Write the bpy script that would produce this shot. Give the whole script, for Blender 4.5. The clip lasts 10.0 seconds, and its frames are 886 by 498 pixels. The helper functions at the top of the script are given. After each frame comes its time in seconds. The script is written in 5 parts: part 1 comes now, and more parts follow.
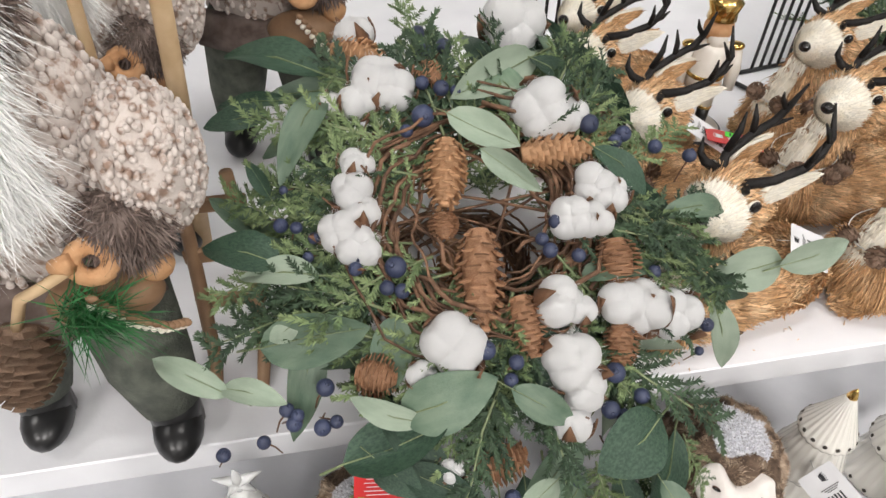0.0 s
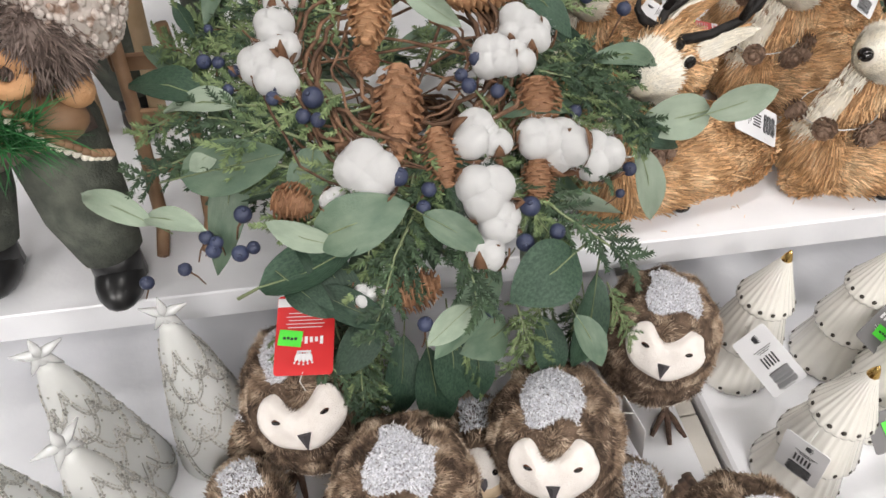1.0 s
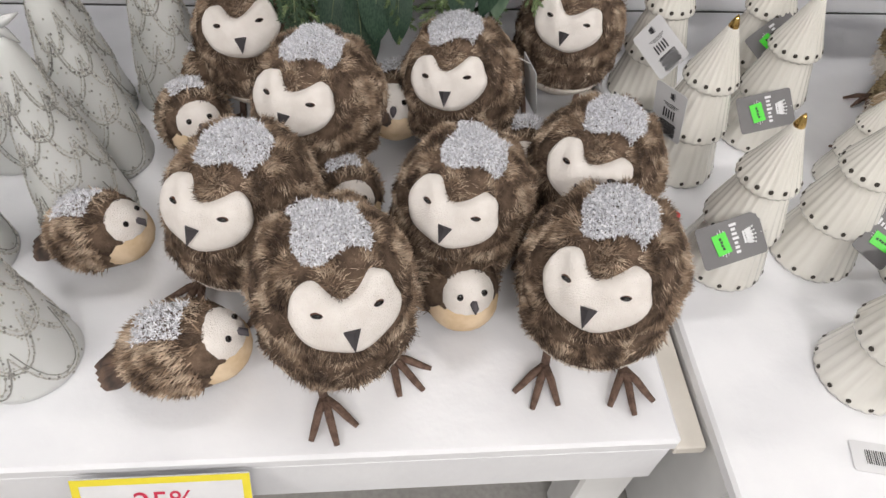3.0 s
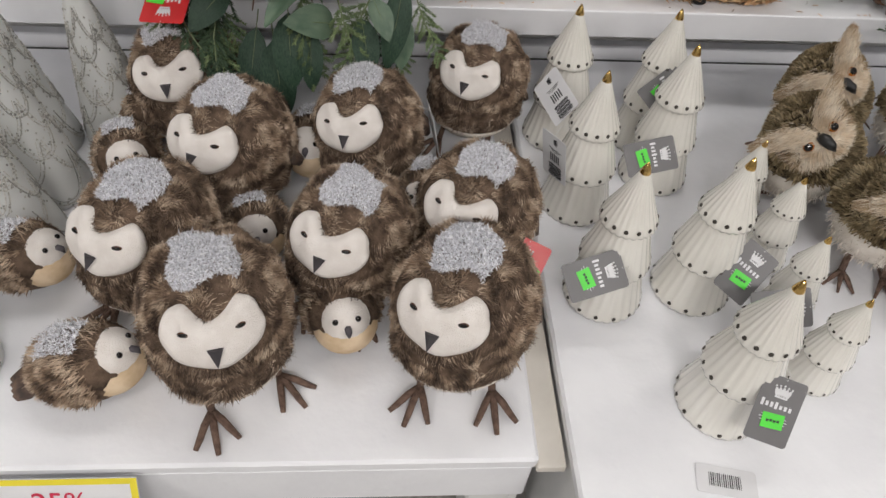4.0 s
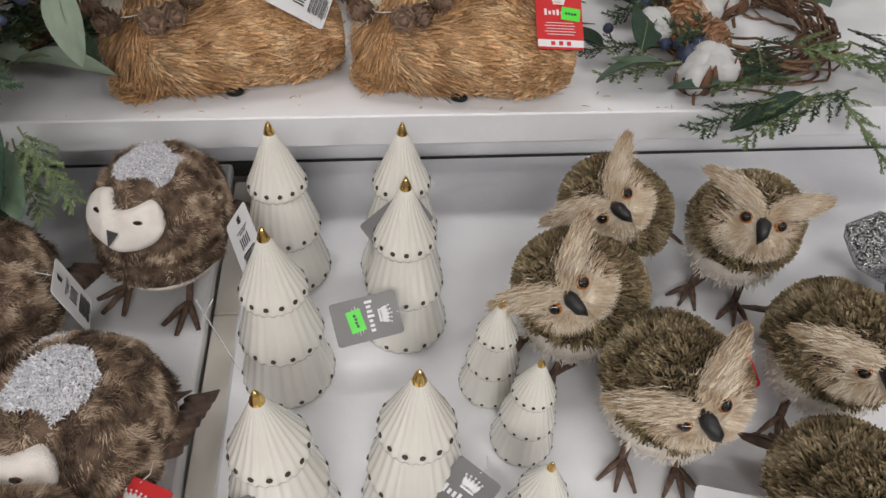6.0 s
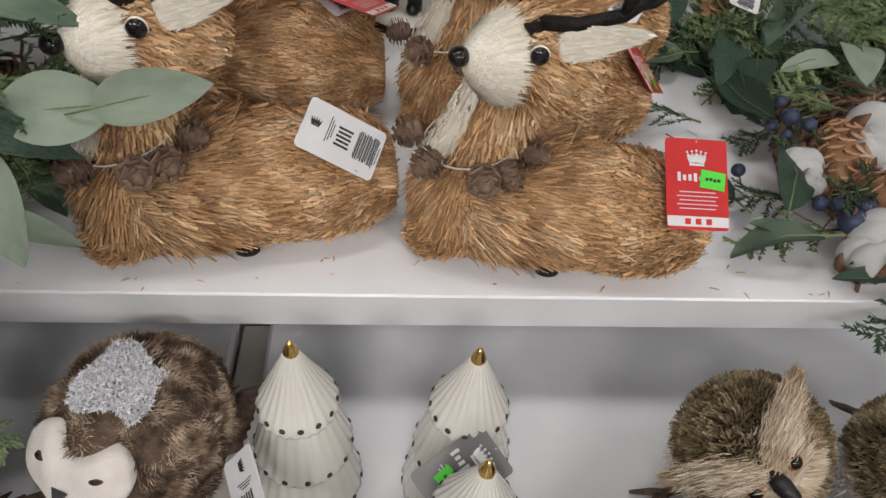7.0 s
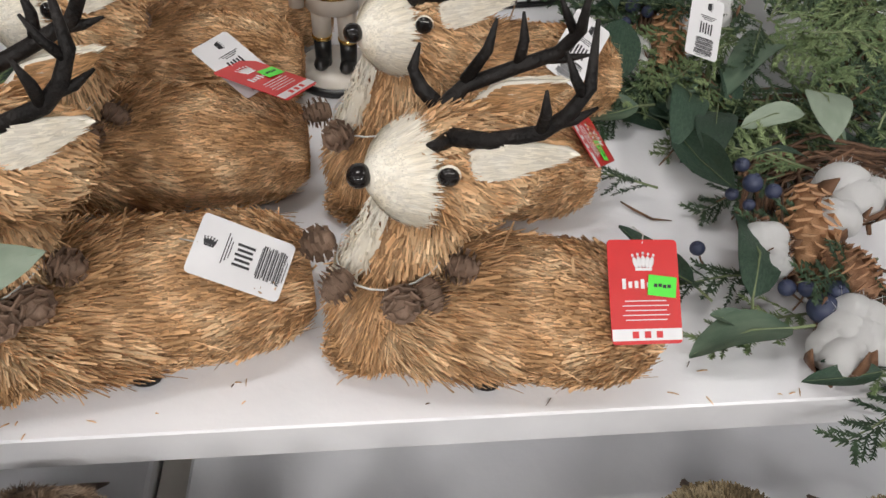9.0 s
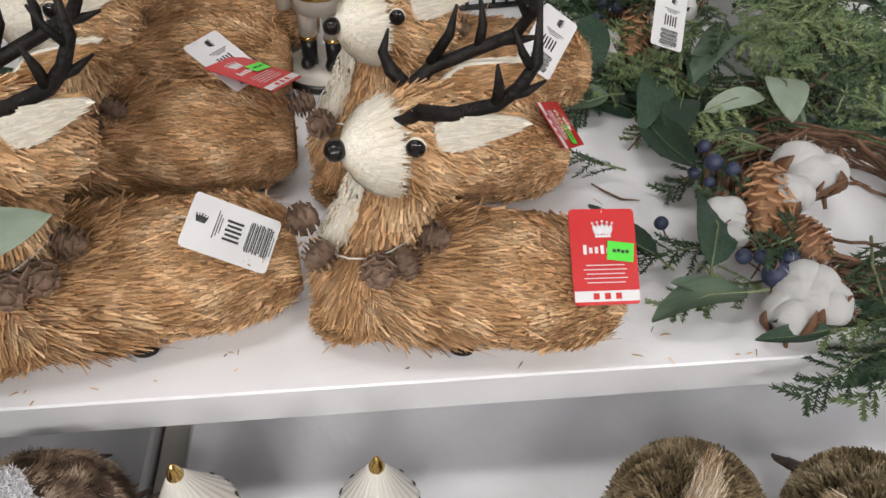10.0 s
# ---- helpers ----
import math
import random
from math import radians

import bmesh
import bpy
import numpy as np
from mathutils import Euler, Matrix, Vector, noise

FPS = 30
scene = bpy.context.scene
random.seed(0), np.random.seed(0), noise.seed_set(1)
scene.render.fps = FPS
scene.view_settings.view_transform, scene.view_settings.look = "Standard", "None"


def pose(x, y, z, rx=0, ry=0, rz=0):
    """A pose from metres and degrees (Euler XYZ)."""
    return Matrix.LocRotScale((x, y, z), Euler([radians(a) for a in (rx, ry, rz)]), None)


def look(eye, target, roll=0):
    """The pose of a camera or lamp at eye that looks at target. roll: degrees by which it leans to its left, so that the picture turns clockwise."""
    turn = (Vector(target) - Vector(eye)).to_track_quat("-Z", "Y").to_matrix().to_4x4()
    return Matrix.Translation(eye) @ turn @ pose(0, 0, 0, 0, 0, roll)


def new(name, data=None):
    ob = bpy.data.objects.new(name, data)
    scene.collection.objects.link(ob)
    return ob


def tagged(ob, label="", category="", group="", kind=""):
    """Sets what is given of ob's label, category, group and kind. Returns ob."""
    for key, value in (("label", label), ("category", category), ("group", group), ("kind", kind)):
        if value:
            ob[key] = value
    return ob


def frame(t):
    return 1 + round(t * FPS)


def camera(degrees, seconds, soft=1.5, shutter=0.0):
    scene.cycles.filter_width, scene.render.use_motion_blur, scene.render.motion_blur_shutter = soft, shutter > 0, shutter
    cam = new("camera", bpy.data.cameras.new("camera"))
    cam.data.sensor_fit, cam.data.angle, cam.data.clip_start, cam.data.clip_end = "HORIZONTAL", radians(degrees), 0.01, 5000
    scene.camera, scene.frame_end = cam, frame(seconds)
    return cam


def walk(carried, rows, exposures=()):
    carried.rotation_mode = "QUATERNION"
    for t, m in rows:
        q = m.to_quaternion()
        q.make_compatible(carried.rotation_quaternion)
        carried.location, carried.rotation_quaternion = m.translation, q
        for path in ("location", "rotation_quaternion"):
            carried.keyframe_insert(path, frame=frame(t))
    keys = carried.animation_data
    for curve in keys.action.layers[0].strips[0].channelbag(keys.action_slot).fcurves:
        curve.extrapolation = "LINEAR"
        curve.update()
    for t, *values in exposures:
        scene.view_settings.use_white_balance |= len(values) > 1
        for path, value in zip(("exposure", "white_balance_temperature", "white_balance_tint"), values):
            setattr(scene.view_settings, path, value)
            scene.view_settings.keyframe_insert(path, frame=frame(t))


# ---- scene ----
cam = camera(66.5, 10.0)
PATH = [
    (0, (0.036, -0.028, 1.294), (0.31, 1.385, -0.095), 0.9),
    (0.5, (0.089, -0.073, 1.272), (0.34, 1.341, -0.119), 1.1),
    (1, (0.117, -0.147, 1.203), (0.334, 1.214, -0.247), 0.1),
    (1.5, (0.116, -0.232, 1.128), (0.344, 1.092, -0.352), 1.9),
    (2, (0.131, -0.336, 1.067), (0.35, 0.96, -0.441), 3.8),
    (2.5, (0.162, -0.436, 1.045), (0.348, 0.813, -0.506), 5.5),
    (2.7, (0.182, -0.475, 1.041), (0.364, 0.765, -0.518), 5.3),
    (3.8, (0.298, -0.588, 1.091), (0.435, 0.681, -0.449), 4.9),
    (4, (0.354, -0.581, 1.112), (0.485, 0.731, -0.392), 4.5),
    (4.5, (0.513, -0.572, 1.132), (0.621, 0.812, -0.307), 3.6),
    (5, (0.647, -0.55, 1.117), (0.806, 0.837, -0.315), 2.9),
    (5.2, (0.674, -0.528, 1.112), (0.847, 0.86, -0.317), 3.0),
    (6.3, (0.74, -0.182, 1.055), (0.96, 1.164, -0.407), 4.6),
    (6.5, (0.725, -0.106, 1.051), (0.933, 1.234, -0.419), 4.9),
    (7, (0.696, 0.03, 1.052), (0.878, 1.39, -0.403), 6.6),
    (7.5, (0.679, 0.128, 1.044), (0.886, 1.483, -0.413), 8.9),
    (8, (0.692, 0.161, 1.062), (0.893, 1.509, -0.402), 6.7),
    (8.5, (0.733, 0.166, 1.079), (0.955, 1.521, -0.376), 5.5),
    (9, (0.764, 0.152, 1.075), (0.973, 1.507, -0.382), 4.9),
    (9.5, (0.777, 0.123, 1.08), (0.981, 1.483, -0.373), 3.7),
    (10, (0.781, 0.094, 1.086), (0.99, 1.471, -0.35), 3.6),
]
STOPS = [(0, 0.24), (1, 0.24), (1.5, 0.24), (2.5, 0.03), (3.8, -0.59), (4.5, -0.52), (5, -0.53), (6.5, -0.46), (7.5, -0.46), (8, -0.42), (9, -0.15), (10, -0.15)]
walk(cam, [(t, look(eye, target, roll)) for t, eye, target, roll in PATH], STOPS)

# ---- light: a shop hall under rows of ceiling lamps ----
world = bpy.data.worlds.new("hall_air")
scene.world = world
world.use_nodes = True
world.node_tree.nodes["Background"].inputs[0].default_value = (0.95, 0.97, 1.0, 1)
world.node_tree.nodes["Background"].inputs[1].default_value = 0.25
scene.view_settings.exposure = 0.0

CEILING = 3.2
LAMPS = [(-2.2, -3.0), (0.5, -3.0), (3.2, -3.0), (-2.2, -1.4), (0.5, -1.4), (3.2, -1.4), (-2.2, 0.6), (0.5, 0.6), (3.2, 0.6)]
for lx, ly in LAMPS:
    lamp = bpy.data.lights.new("ceiling_glow", "AREA")
    lamp.shape, lamp.size, lamp.size_y = "RECTANGLE", 1.2, 0.3
    lamp.energy, lamp.color = (86 if ly < -2 else 5 if ly < -1 else 14), (1.0, 0.962, 0.932)
    new("ceiling_glow", lamp).matrix_world = pose(lx, ly, CEILING - 0.07)


# ---- materials ----
def mat(name, a, b=None, rough=0.6, metal=0.0, scale=30.0, bump=0.0, bump_scale=150.0, vary=0.0, by="island", spec=0.5, transmit=0.0, sheen=0.0, ramp=(0.35, 0.65), c=None, coat=0.0):
    """Two colours mixed by noise, a brightness that varies piece by piece, and fine relief."""
    m = bpy.data.materials.new(name)
    m.use_nodes = True
    nt = m.node_tree
    n, link = nt.nodes, nt.links.new
    out = n["Principled BSDF"]
    out.inputs["Roughness"].default_value = rough
    out.inputs["Metallic"].default_value = metal
    out.inputs["Specular IOR Level"].default_value = spec
    out.inputs["Transmission Weight"].default_value = transmit
    out.inputs["Sheen Weight"].default_value = sheen
    out.inputs["Coat Weight"].default_value = coat
    place = n.new("ShaderNodeTexCoord")
    grain = n.new("ShaderNodeTexNoise")
    grain.inputs["Scale"].default_value, grain.inputs["Detail"].default_value = scale, 5
    link(place.outputs["Object"], grain.inputs["Vector"])
    step = n.new("ShaderNodeValToRGB")
    step.color_ramp.elements[0].position, step.color_ramp.elements[1].position = ramp
    step.color_ramp.elements[0].color, step.color_ramp.elements[1].color = (*a, 1), (*(b or [v * 0.88 for v in a]), 1)
    if c:
        step.color_ramp.elements.new(0.5 * (ramp[0] + ramp[1])).color = (*c, 1)
    link(grain.outputs["Fac"], step.inputs["Fac"])
    last = step.outputs["Color"]
    if vary:
        if by == "island":
            pick = n.new("ShaderNodeNewGeometry").outputs["Random Per Island"]
        else:
            pick = n.new("ShaderNodeObjectInfo").outputs["Random"]
        span = n.new("ShaderNodeMapRange")
        span.inputs["To Min"].default_value, span.inputs["To Max"].default_value = 1 - vary, 1 + vary
        link(pick, span.inputs["Value"])
        hue = n.new("ShaderNodeHueSaturation")
        link(span.outputs["Result"], hue.inputs["Value"])
        link(last, hue.inputs["Color"])
        last = hue.outputs["Color"]
    link(last, out.inputs["Base Color"])
    if bump:
        fine = n.new("ShaderNodeTexNoise")
        fine.inputs["Scale"].default_value, fine.inputs["Detail"].default_value = bump_scale, 4
        link(place.outputs["Object"], fine.inputs["Vector"])
        lift = n.new("ShaderNodeBump")
        lift.inputs["Strength"].default_value, lift.inputs["Distance"].default_value = bump, 0.004
        link(fine.outputs["Fac"], lift.inputs["Height"])
        link(lift.outputs["Normal"], out.inputs["Normal"])
    return m


M = dict(
    paint=mat("white_painted_board", (0.86, 0.865, 0.895), (0.80, 0.805, 0.84), rough=0.30, scale=9, bump=0.22, bump_scale=45),
    riser=mat("white_riser", (0.84, 0.835, 0.82), (0.78, 0.775, 0.76), rough=0.55, scale=6, bump=0.1),
    gap=mat("beige_tile", (0.74, 0.70, 0.64), (0.66, 0.62, 0.56), rough=0.4, scale=14),
    rail=mat("painted_rail", (0.78, 0.78, 0.78), (0.7, 0.7, 0.7), rough=0.5, scale=8),
    floor=mat("speckled_floor_tile", (0.34, 0.33, 0.315), (0.28, 0.27, 0.26), rough=0.3, scale=120, vary=0.05, by="object"),
    wall=mat("hall_wall_paint", (0.30, 0.295, 0.285), (0.27, 0.265, 0.255), rough=0.8, scale=3),
    ceiling=mat("ceiling_paint", (0.46, 0.46, 0.455), (0.43, 0.43, 0.425), rough=0.9, scale=3),
    dark=mat("gap_shade_black", (0.03, 0.03, 0.03), rough=0.9),
    fur=mat("brown_plush_fur", (0.062, 0.041, 0.030), (0.58, 0.46, 0.35), rough=0.95, scale=40, vary=0.40, spec=0.12, c=(0.285, 0.20, 0.14), sheen=0.1, ramp=(0.36, 0.62)),
    fur_dark=mat("dark_plush_fur", (0.045, 0.032, 0.026), (0.17, 0.12, 0.09), rough=0.95, scale=40, vary=0.5, spec=0.15),
    fur_base=mat("plush_backing", (0.06, 0.042, 0.032), (0.18, 0.125, 0.09), rough=1.0, scale=60, spec=0.1, bump=1.0, bump_scale=300),
    belly=mat("white_plush", (0.80, 0.75, 0.69), (0.70, 0.64, 0.57), rough=0.95, scale=60, bump=0.5, bump_scale=400, spec=0.2, vary=0.1),
    felt=mat("cream_felt", (0.86, 0.81, 0.77), (0.80, 0.745, 0.70), rough=0.95, scale=70, bump=0.6, bump_scale=700, spec=0.2),
    snow=mat("silver_tinsel_snow", (0.92, 0.92, 0.95), (0.62, 0.62, 0.67), rough=0.35, metal=0.0, scale=300, vary=0.35),
    black_beak=mat("black_beak", (0.012, 0.012, 0.013), (0.022, 0.021, 0.022), rough=0.45),
    beak=mat("dark_grey_felt_beak", (0.05, 0.045, 0.05), (0.085, 0.075, 0.085), rough=0.8),
    eye=mat("glossy_black_bead", (0.012, 0.01, 0.01), rough=0.08),
    eye_ring=mat("brown_bead_rim", (0.16, 0.06, 0.025), (0.08, 0.03, 0.015), rough=0.2),
    twig=mat("brown_wired_twig", (0.10, 0.06, 0.045), (0.19, 0.12, 0.09), rough=0.9, scale=150, bump=0.8, bump_scale=300),
    feather=mat("dark_feather", (0.05, 0.035, 0.03), (0.16, 0.10, 0.07), rough=0.7, scale=60, vary=0.3),
    tan=mat("golden_tan_plush", (0.50, 0.36, 0.22), (0.68, 0.54, 0.38), rough=0.95, scale=40, vary=0.3, spec=0.2),
    ceramic=mat("white_glazed_ceramic", (0.80, 0.78, 0.73), (0.76, 0.735, 0.68), rough=0.16, scale=12, coat=0.5),
    hole=mat("dark_pierced_hole", (0.05, 0.042, 0.035), rough=0.8),
    gold=mat("gold_plating", (0.83, 0.58, 0.22), (0.72, 0.47, 0.15), rough=0.18, metal=1.0),
    glass=mat("frosted_glass", (0.98, 0.99, 0.97), (0.95, 0.96, 0.94), rough=0.32, transmit=0.42, scale=20),
    glitter=mat("silver_glitter_line", (0.90, 0.89, 0.85), (0.46, 0.44, 0.40), rough=0.28, metal=0.4, scale=500, bump=1.0, bump_scale=900, vary=0.45),
    clear=mat("clear_acrylic", (0.97, 0.98, 0.98), (0.93, 0.94, 0.94), rough=0.12, transmit=0.5),
    straw=mat("golden_straw", (0.46, 0.265, 0.125), (0.76, 0.54, 0.325), rough=0.6, scale=25, vary=0.46, spec=0.3, c=(0.60, 0.37, 0.195)),
    straw_base=mat("straw_backing", (0.30, 0.165, 0.08), (0.46, 0.275, 0.145), rough=0.95, scale=60, bump=0.8, bump_scale=200),
    ivory=mat("ivory_fibre", (0.90, 0.86, 0.77), (0.84, 0.78, 0.66), rough=0.8, scale=50, vary=0.16, spec=0.2),
    antler=mat("black_brown_antler", (0.008, 0.007, 0.007), (0.018, 0.015, 0.014), rough=0.5, spec=0.25, scale=90, bump=0.5, bump_scale=250),
    bristle=mat("olive_bristle", (0.17, 0.13, 0.078), (0.47, 0.39, 0.26), rough=0.85, scale=35, vary=0.5, spec=0.2, c=(0.28, 0.215, 0.125)),
    bristle_base=mat("bristle_backing", (0.035, 0.026, 0.016), (0.07, 0.05, 0.03), rough=1.0),
    brow_tip=mat("brown_brow_tip", (0.30, 0.20, 0.12), (0.55, 0.42, 0.28), rough=0.95, scale=60, vary=0.3, spec=0.2),
    cream_fur=mat("cream_face_fur", (0.84, 0.76, 0.64), (0.62, 0.49, 0.35), rough=0.95, scale=45, vary=0.16, spec=0.2),
    amber=mat("amber_glass_eye", (0.50, 0.17, 0.03), (0.36, 0.1, 0.02), rough=0.1),
    red=mat("red_card", (0.62, 0.028, 0.03), (0.58, 0.024, 0.027), rough=0.35),
    white=mat("white_card", (0.76, 0.76, 0.78), (0.72, 0.72, 0.74), rough=0.45),
    grey=mat("grey_card", (0.16, 0.155, 0.16), (0.145, 0.14, 0.145), rough=0.4),
    green_sticker=mat("neon_green_sticker", (0.10, 0.78, 0.06), (0.09, 0.72, 0.055), rough=0.4),
    ink=mat("black_ink", (0.03, 0.03, 0.035), rough=0.5),
    cotton=mat("white_cotton", (0.88, 0.88, 0.88), (0.82, 0.82, 0.82), rough=1.0, scale=60, bump=0.7, bump_scale=220, spec=0.1, sheen=0.3),
    bract=mat("brown_boll_husk", (0.09, 0.04, 0.022), (0.22, 0.115, 0.06), rough=0.75, scale=90),
    cone=mat("brown_cone_scale", (0.20, 0.095, 0.05), (0.42, 0.235, 0.13), rough=0.7, scale=60, vary=0.3),
    cone_tan=mat("tan_cone_scale", (0.30, 0.155, 0.075), (0.52, 0.305, 0.165), rough=0.7, scale=60, vary=0.22),
    cone_small=mat("grey_brown_small_cone", (0.11, 0.065, 0.045), (0.30, 0.20, 0.14), rough=0.75, scale=60, vary=0.35),
    cone_grey=mat("grey_brown_cone_scale", (0.12, 0.075, 0.05), (0.26, 0.17, 0.115), rough=0.8, scale=60, vary=0.3),
    berry=mat("dusty_blue_berry", (0.012, 0.017, 0.045), (0.06, 0.075, 0.14), rough=0.5, scale=45, ramp=(0.3, 0.75), vary=0.2, by="object"),
    leaf_pale=mat("pale_grey_green_leaf", (0.235, 0.30, 0.225), (0.30, 0.36, 0.28), rough=0.6, scale=3, vary=0.15, by="object", bump=0.3, bump_scale=90),
    leaf_mid=mat("grey_green_leaf", (0.075, 0.13, 0.085), (0.15, 0.21, 0.145), rough=0.5, scale=3, vary=0.2, by="object", bump=0.2, bump_scale=40),
    leaf_dark=mat("dark_green_leaf", (0.018, 0.042, 0.028), (0.045, 0.082, 0.052), rough=0.45, spec=0.35, scale=25, vary=0.25, by="object", bump=0.3, bump_scale=90),
    cedar=mat("cedar_green", (0.06, 0.105, 0.04), (0.20, 0.26, 0.115), rough=0.7, scale=20, vary=0.35),
    cedar_dark=mat("dark_cedar_green", (0.014, 0.034, 0.017), (0.055, 0.095, 0.045), rough=0.7, scale=20, vary=0.35),
    stem=mat("green_stem", (0.15, 0.19, 0.09), (0.22, 0.26, 0.14), rough=0.6),
    vine=mat("grapevine_twig", (0.07, 0.036, 0.02), (0.20, 0.11, 0.065), rough=0.85, scale=70, vary=0.35, bump=0.5, bump_scale=250),
    curl=mat("curly_cream_fleece", (0.34, 0.24, 0.19), (0.62, 0.555, 0.515), rough=0.95, scale=80, ramp=(0.36, 0.5), bump=1.0, bump_scale=75, spec=0.1),
    beard=mat("white_wool", (0.95, 0.95, 0.94), (0.88, 0.88, 0.87), rough=0.9, scale=40, vary=0.1, spec=0.2),
    cloth=mat("grey_green_felt", (0.075, 0.085, 0.07), (0.13, 0.14, 0.115), rough=0.95, scale=50, bump=0.6, bump_scale=300),
    boot=mat("black_vinyl", (0.012, 0.012, 0.013), (0.022, 0.022, 0.023), rough=0.3, scale=30),
    brown_fur=mat("grey_brown_fur", (0.12, 0.085, 0.072), (0.26, 0.20, 0.175), rough=0.95, scale=40, vary=0.4),
    mitten=mat("orange_tan_knit", (0.50, 0.26, 0.12), (0.58, 0.33, 0.17), rough=0.8, scale=60, bump=0.4),
    wood=mat("pale_wood_pole", (0.52, 0.36, 0.20), (0.62, 0.45, 0.27), rough=0.6, scale=30),
    plank=mat("brown_stained_wood", (0.20, 0.11, 0.06), (0.30, 0.18, 0.10), rough=0.6, scale=25),
    cord=mat("braided_cord", (0.25, 0.12, 0.08), (0.72, 0.62, 0.50), rough=0.9, scale=180, ramp=(0.45, 0.55)),
    needle=mat("green_needle", (0.02, 0.10, 0.03), (0.05, 0.22, 0.07), rough=0.5, scale=30, vary=0.3),
    black=mat("black_metal_rod", (0.012, 0.012, 0.013), rough=0.4),
    porcelain=mat("white_gold_resin", (0.76, 0.72, 0.66), (0.70, 0.65, 0.58), rough=0.35, scale=30),
    spark=mat("silver_sequin_glitter", (0.75, 0.75, 0.77), (0.10, 0.10, 0.11), rough=0.2, metal=0.85, scale=330, ramp=(0.45, 0.55), bump=1.0, bump_scale=450),
    string=mat("white_string", (0.75, 0.74, 0.71), rough=0.7),
    yellow=mat("yellow_print", (0.85, 0.72, 0.05), (0.8, 0.68, 0.045), rough=0.5),
    red_print=mat("red_print", (0.62, 0.03, 0.08), rough=0.5),
)


# ---- mesh tools ----
class Form:
    """Collects vertices and faces of several materials into one mesh."""

    def __init__(self, *mats):
        self.v, self.f, self.m, self.s, self.mats = [], [], [], [], mats
        self.p, self.name = [], "body"

    def on(self, name):
        """What is added from now on belongs to the part of that name."""
        self.name = name
        return self

    def add(self, v, f, m=0, smooth=True):
        k = len(self.v)
        self.v.extend([tuple(p) for p in v])
        self.f.extend([tuple(i + k for i in q) for q in f])
        self.m.extend([m] * len(f))
        self.s.extend([smooth] * len(f))
        self.p.extend([self.name] * len(f))
        return self

    def grid(self, rows, m=0, closed=True, smooth=True, ends=True):
        """A skin over rings of equally many points."""
        rows = [list(r) for r in rows]
        n = len(rows[0])
        v = [p for r in rows for p in r]
        f = []
        for i in range(len(rows) - 1):
            for j in range(n if closed else n - 1):
                f.append((i * n + j, i * n + (j + 1) % n, (i + 1) * n + (j + 1) % n, (i + 1) * n + j))
        if ends and closed:
            f.append(tuple(range(n - 1, -1, -1)))
            f.append(tuple((len(rows) - 1) * n + j for j in range(n)))
        return self.add(v, f, m, smooth)

    def tube(self, path, radii, m=0, n=8):
        path = [Vector(p) for p in path]
        if not hasattr(radii, "__len__"):
            radii = [radii] * len(path)
        rows = []
        side = None
        for i, p in enumerate(path):
            way = (path[min(i + 1, len(path) - 1)] - path[max(i - 1, 0)]).normalized()
            if side is None:
                side = way.orthogonal().normalized()
            side = (side - way * side.dot(way)).normalized()
            other = way.cross(side)
            rows.append([p + (side * math.cos(a) + other * math.sin(a)) * radii[i] for a in [math.tau * k / n for k in range(n)]])
        return self.grid(rows, m)

    def ball(self, centre, radii, m=0, n=20, k=12, warp=None, turn=None):
        rows = []
        turn = turn or Matrix.Identity(3)
        for i in range(k + 1):
            el = -math.pi / 2 + math.pi * min(max(i, 0.06), k - 0.06) / k
            row = []
            for j in range(n):
                az = math.tau * j / n
                d = Vector((math.cos(az) * math.cos(el), math.sin(az) * math.cos(el), math.sin(el)))
                if warp:
                    d = d * warp(d)
                row.append(Vector(centre) + turn @ Vector((d.x * radii[0], d.y * radii[1], d.z * radii[2])))
            rows.append(row)
        return self.grid(rows, m)

    def blades(self, base, way, half, m=0, bend=None):
        """Fibres: one thin tapering ribbon each. base, way (with length) and half (the side, half as wide) are N x 3."""
        base, way, half = np.asarray(base), np.asarray(way), np.asarray(half)
        k = len(self.v)
        mid = base + way * 0.55 + (0 if bend is None else bend * 0.4)
        tip = base + way + (0 if bend is None else bend)
        pts = np.stack([base - half, base + half, mid + half * 0.8, mid - half * 0.8, tip], 1).reshape(-1, 3)
        self.v.extend(map(tuple, pts.tolist()))
        for i in range(len(base)):
            q = k + 5 * i
            self.f.append((q, q + 1, q + 2, q + 3))
            self.f.append((q + 3, q + 2, q + 4))
        self.m.extend([m] * (2 * len(base)))
        self.s.extend([False] * (2 * len(base)))
        self.p.extend([self.name] * (2 * len(base)))
        return self

    def straws(self, base, way, half, m=0):
        """Cut straws: flat ribbons with blunt ends."""
        base, way, half = np.asarray(base), np.asarray(way), np.asarray(half)
        k, n = len(self.v), len(base)
        pts = np.stack([base - half, base + half, base + way + half * 0.75, base + way - half * 0.75], 1).reshape(-1, 3)
        self.v.extend(map(tuple, pts.tolist()))
        self.f.extend((k + 4 * i, k + 4 * i + 1, k + 4 * i + 2, k + 4 * i + 3) for i in range(n))
        self.m.extend([m] * n)
        self.s.extend([False] * n)
        self.p.extend([self.name] * n)
        return self

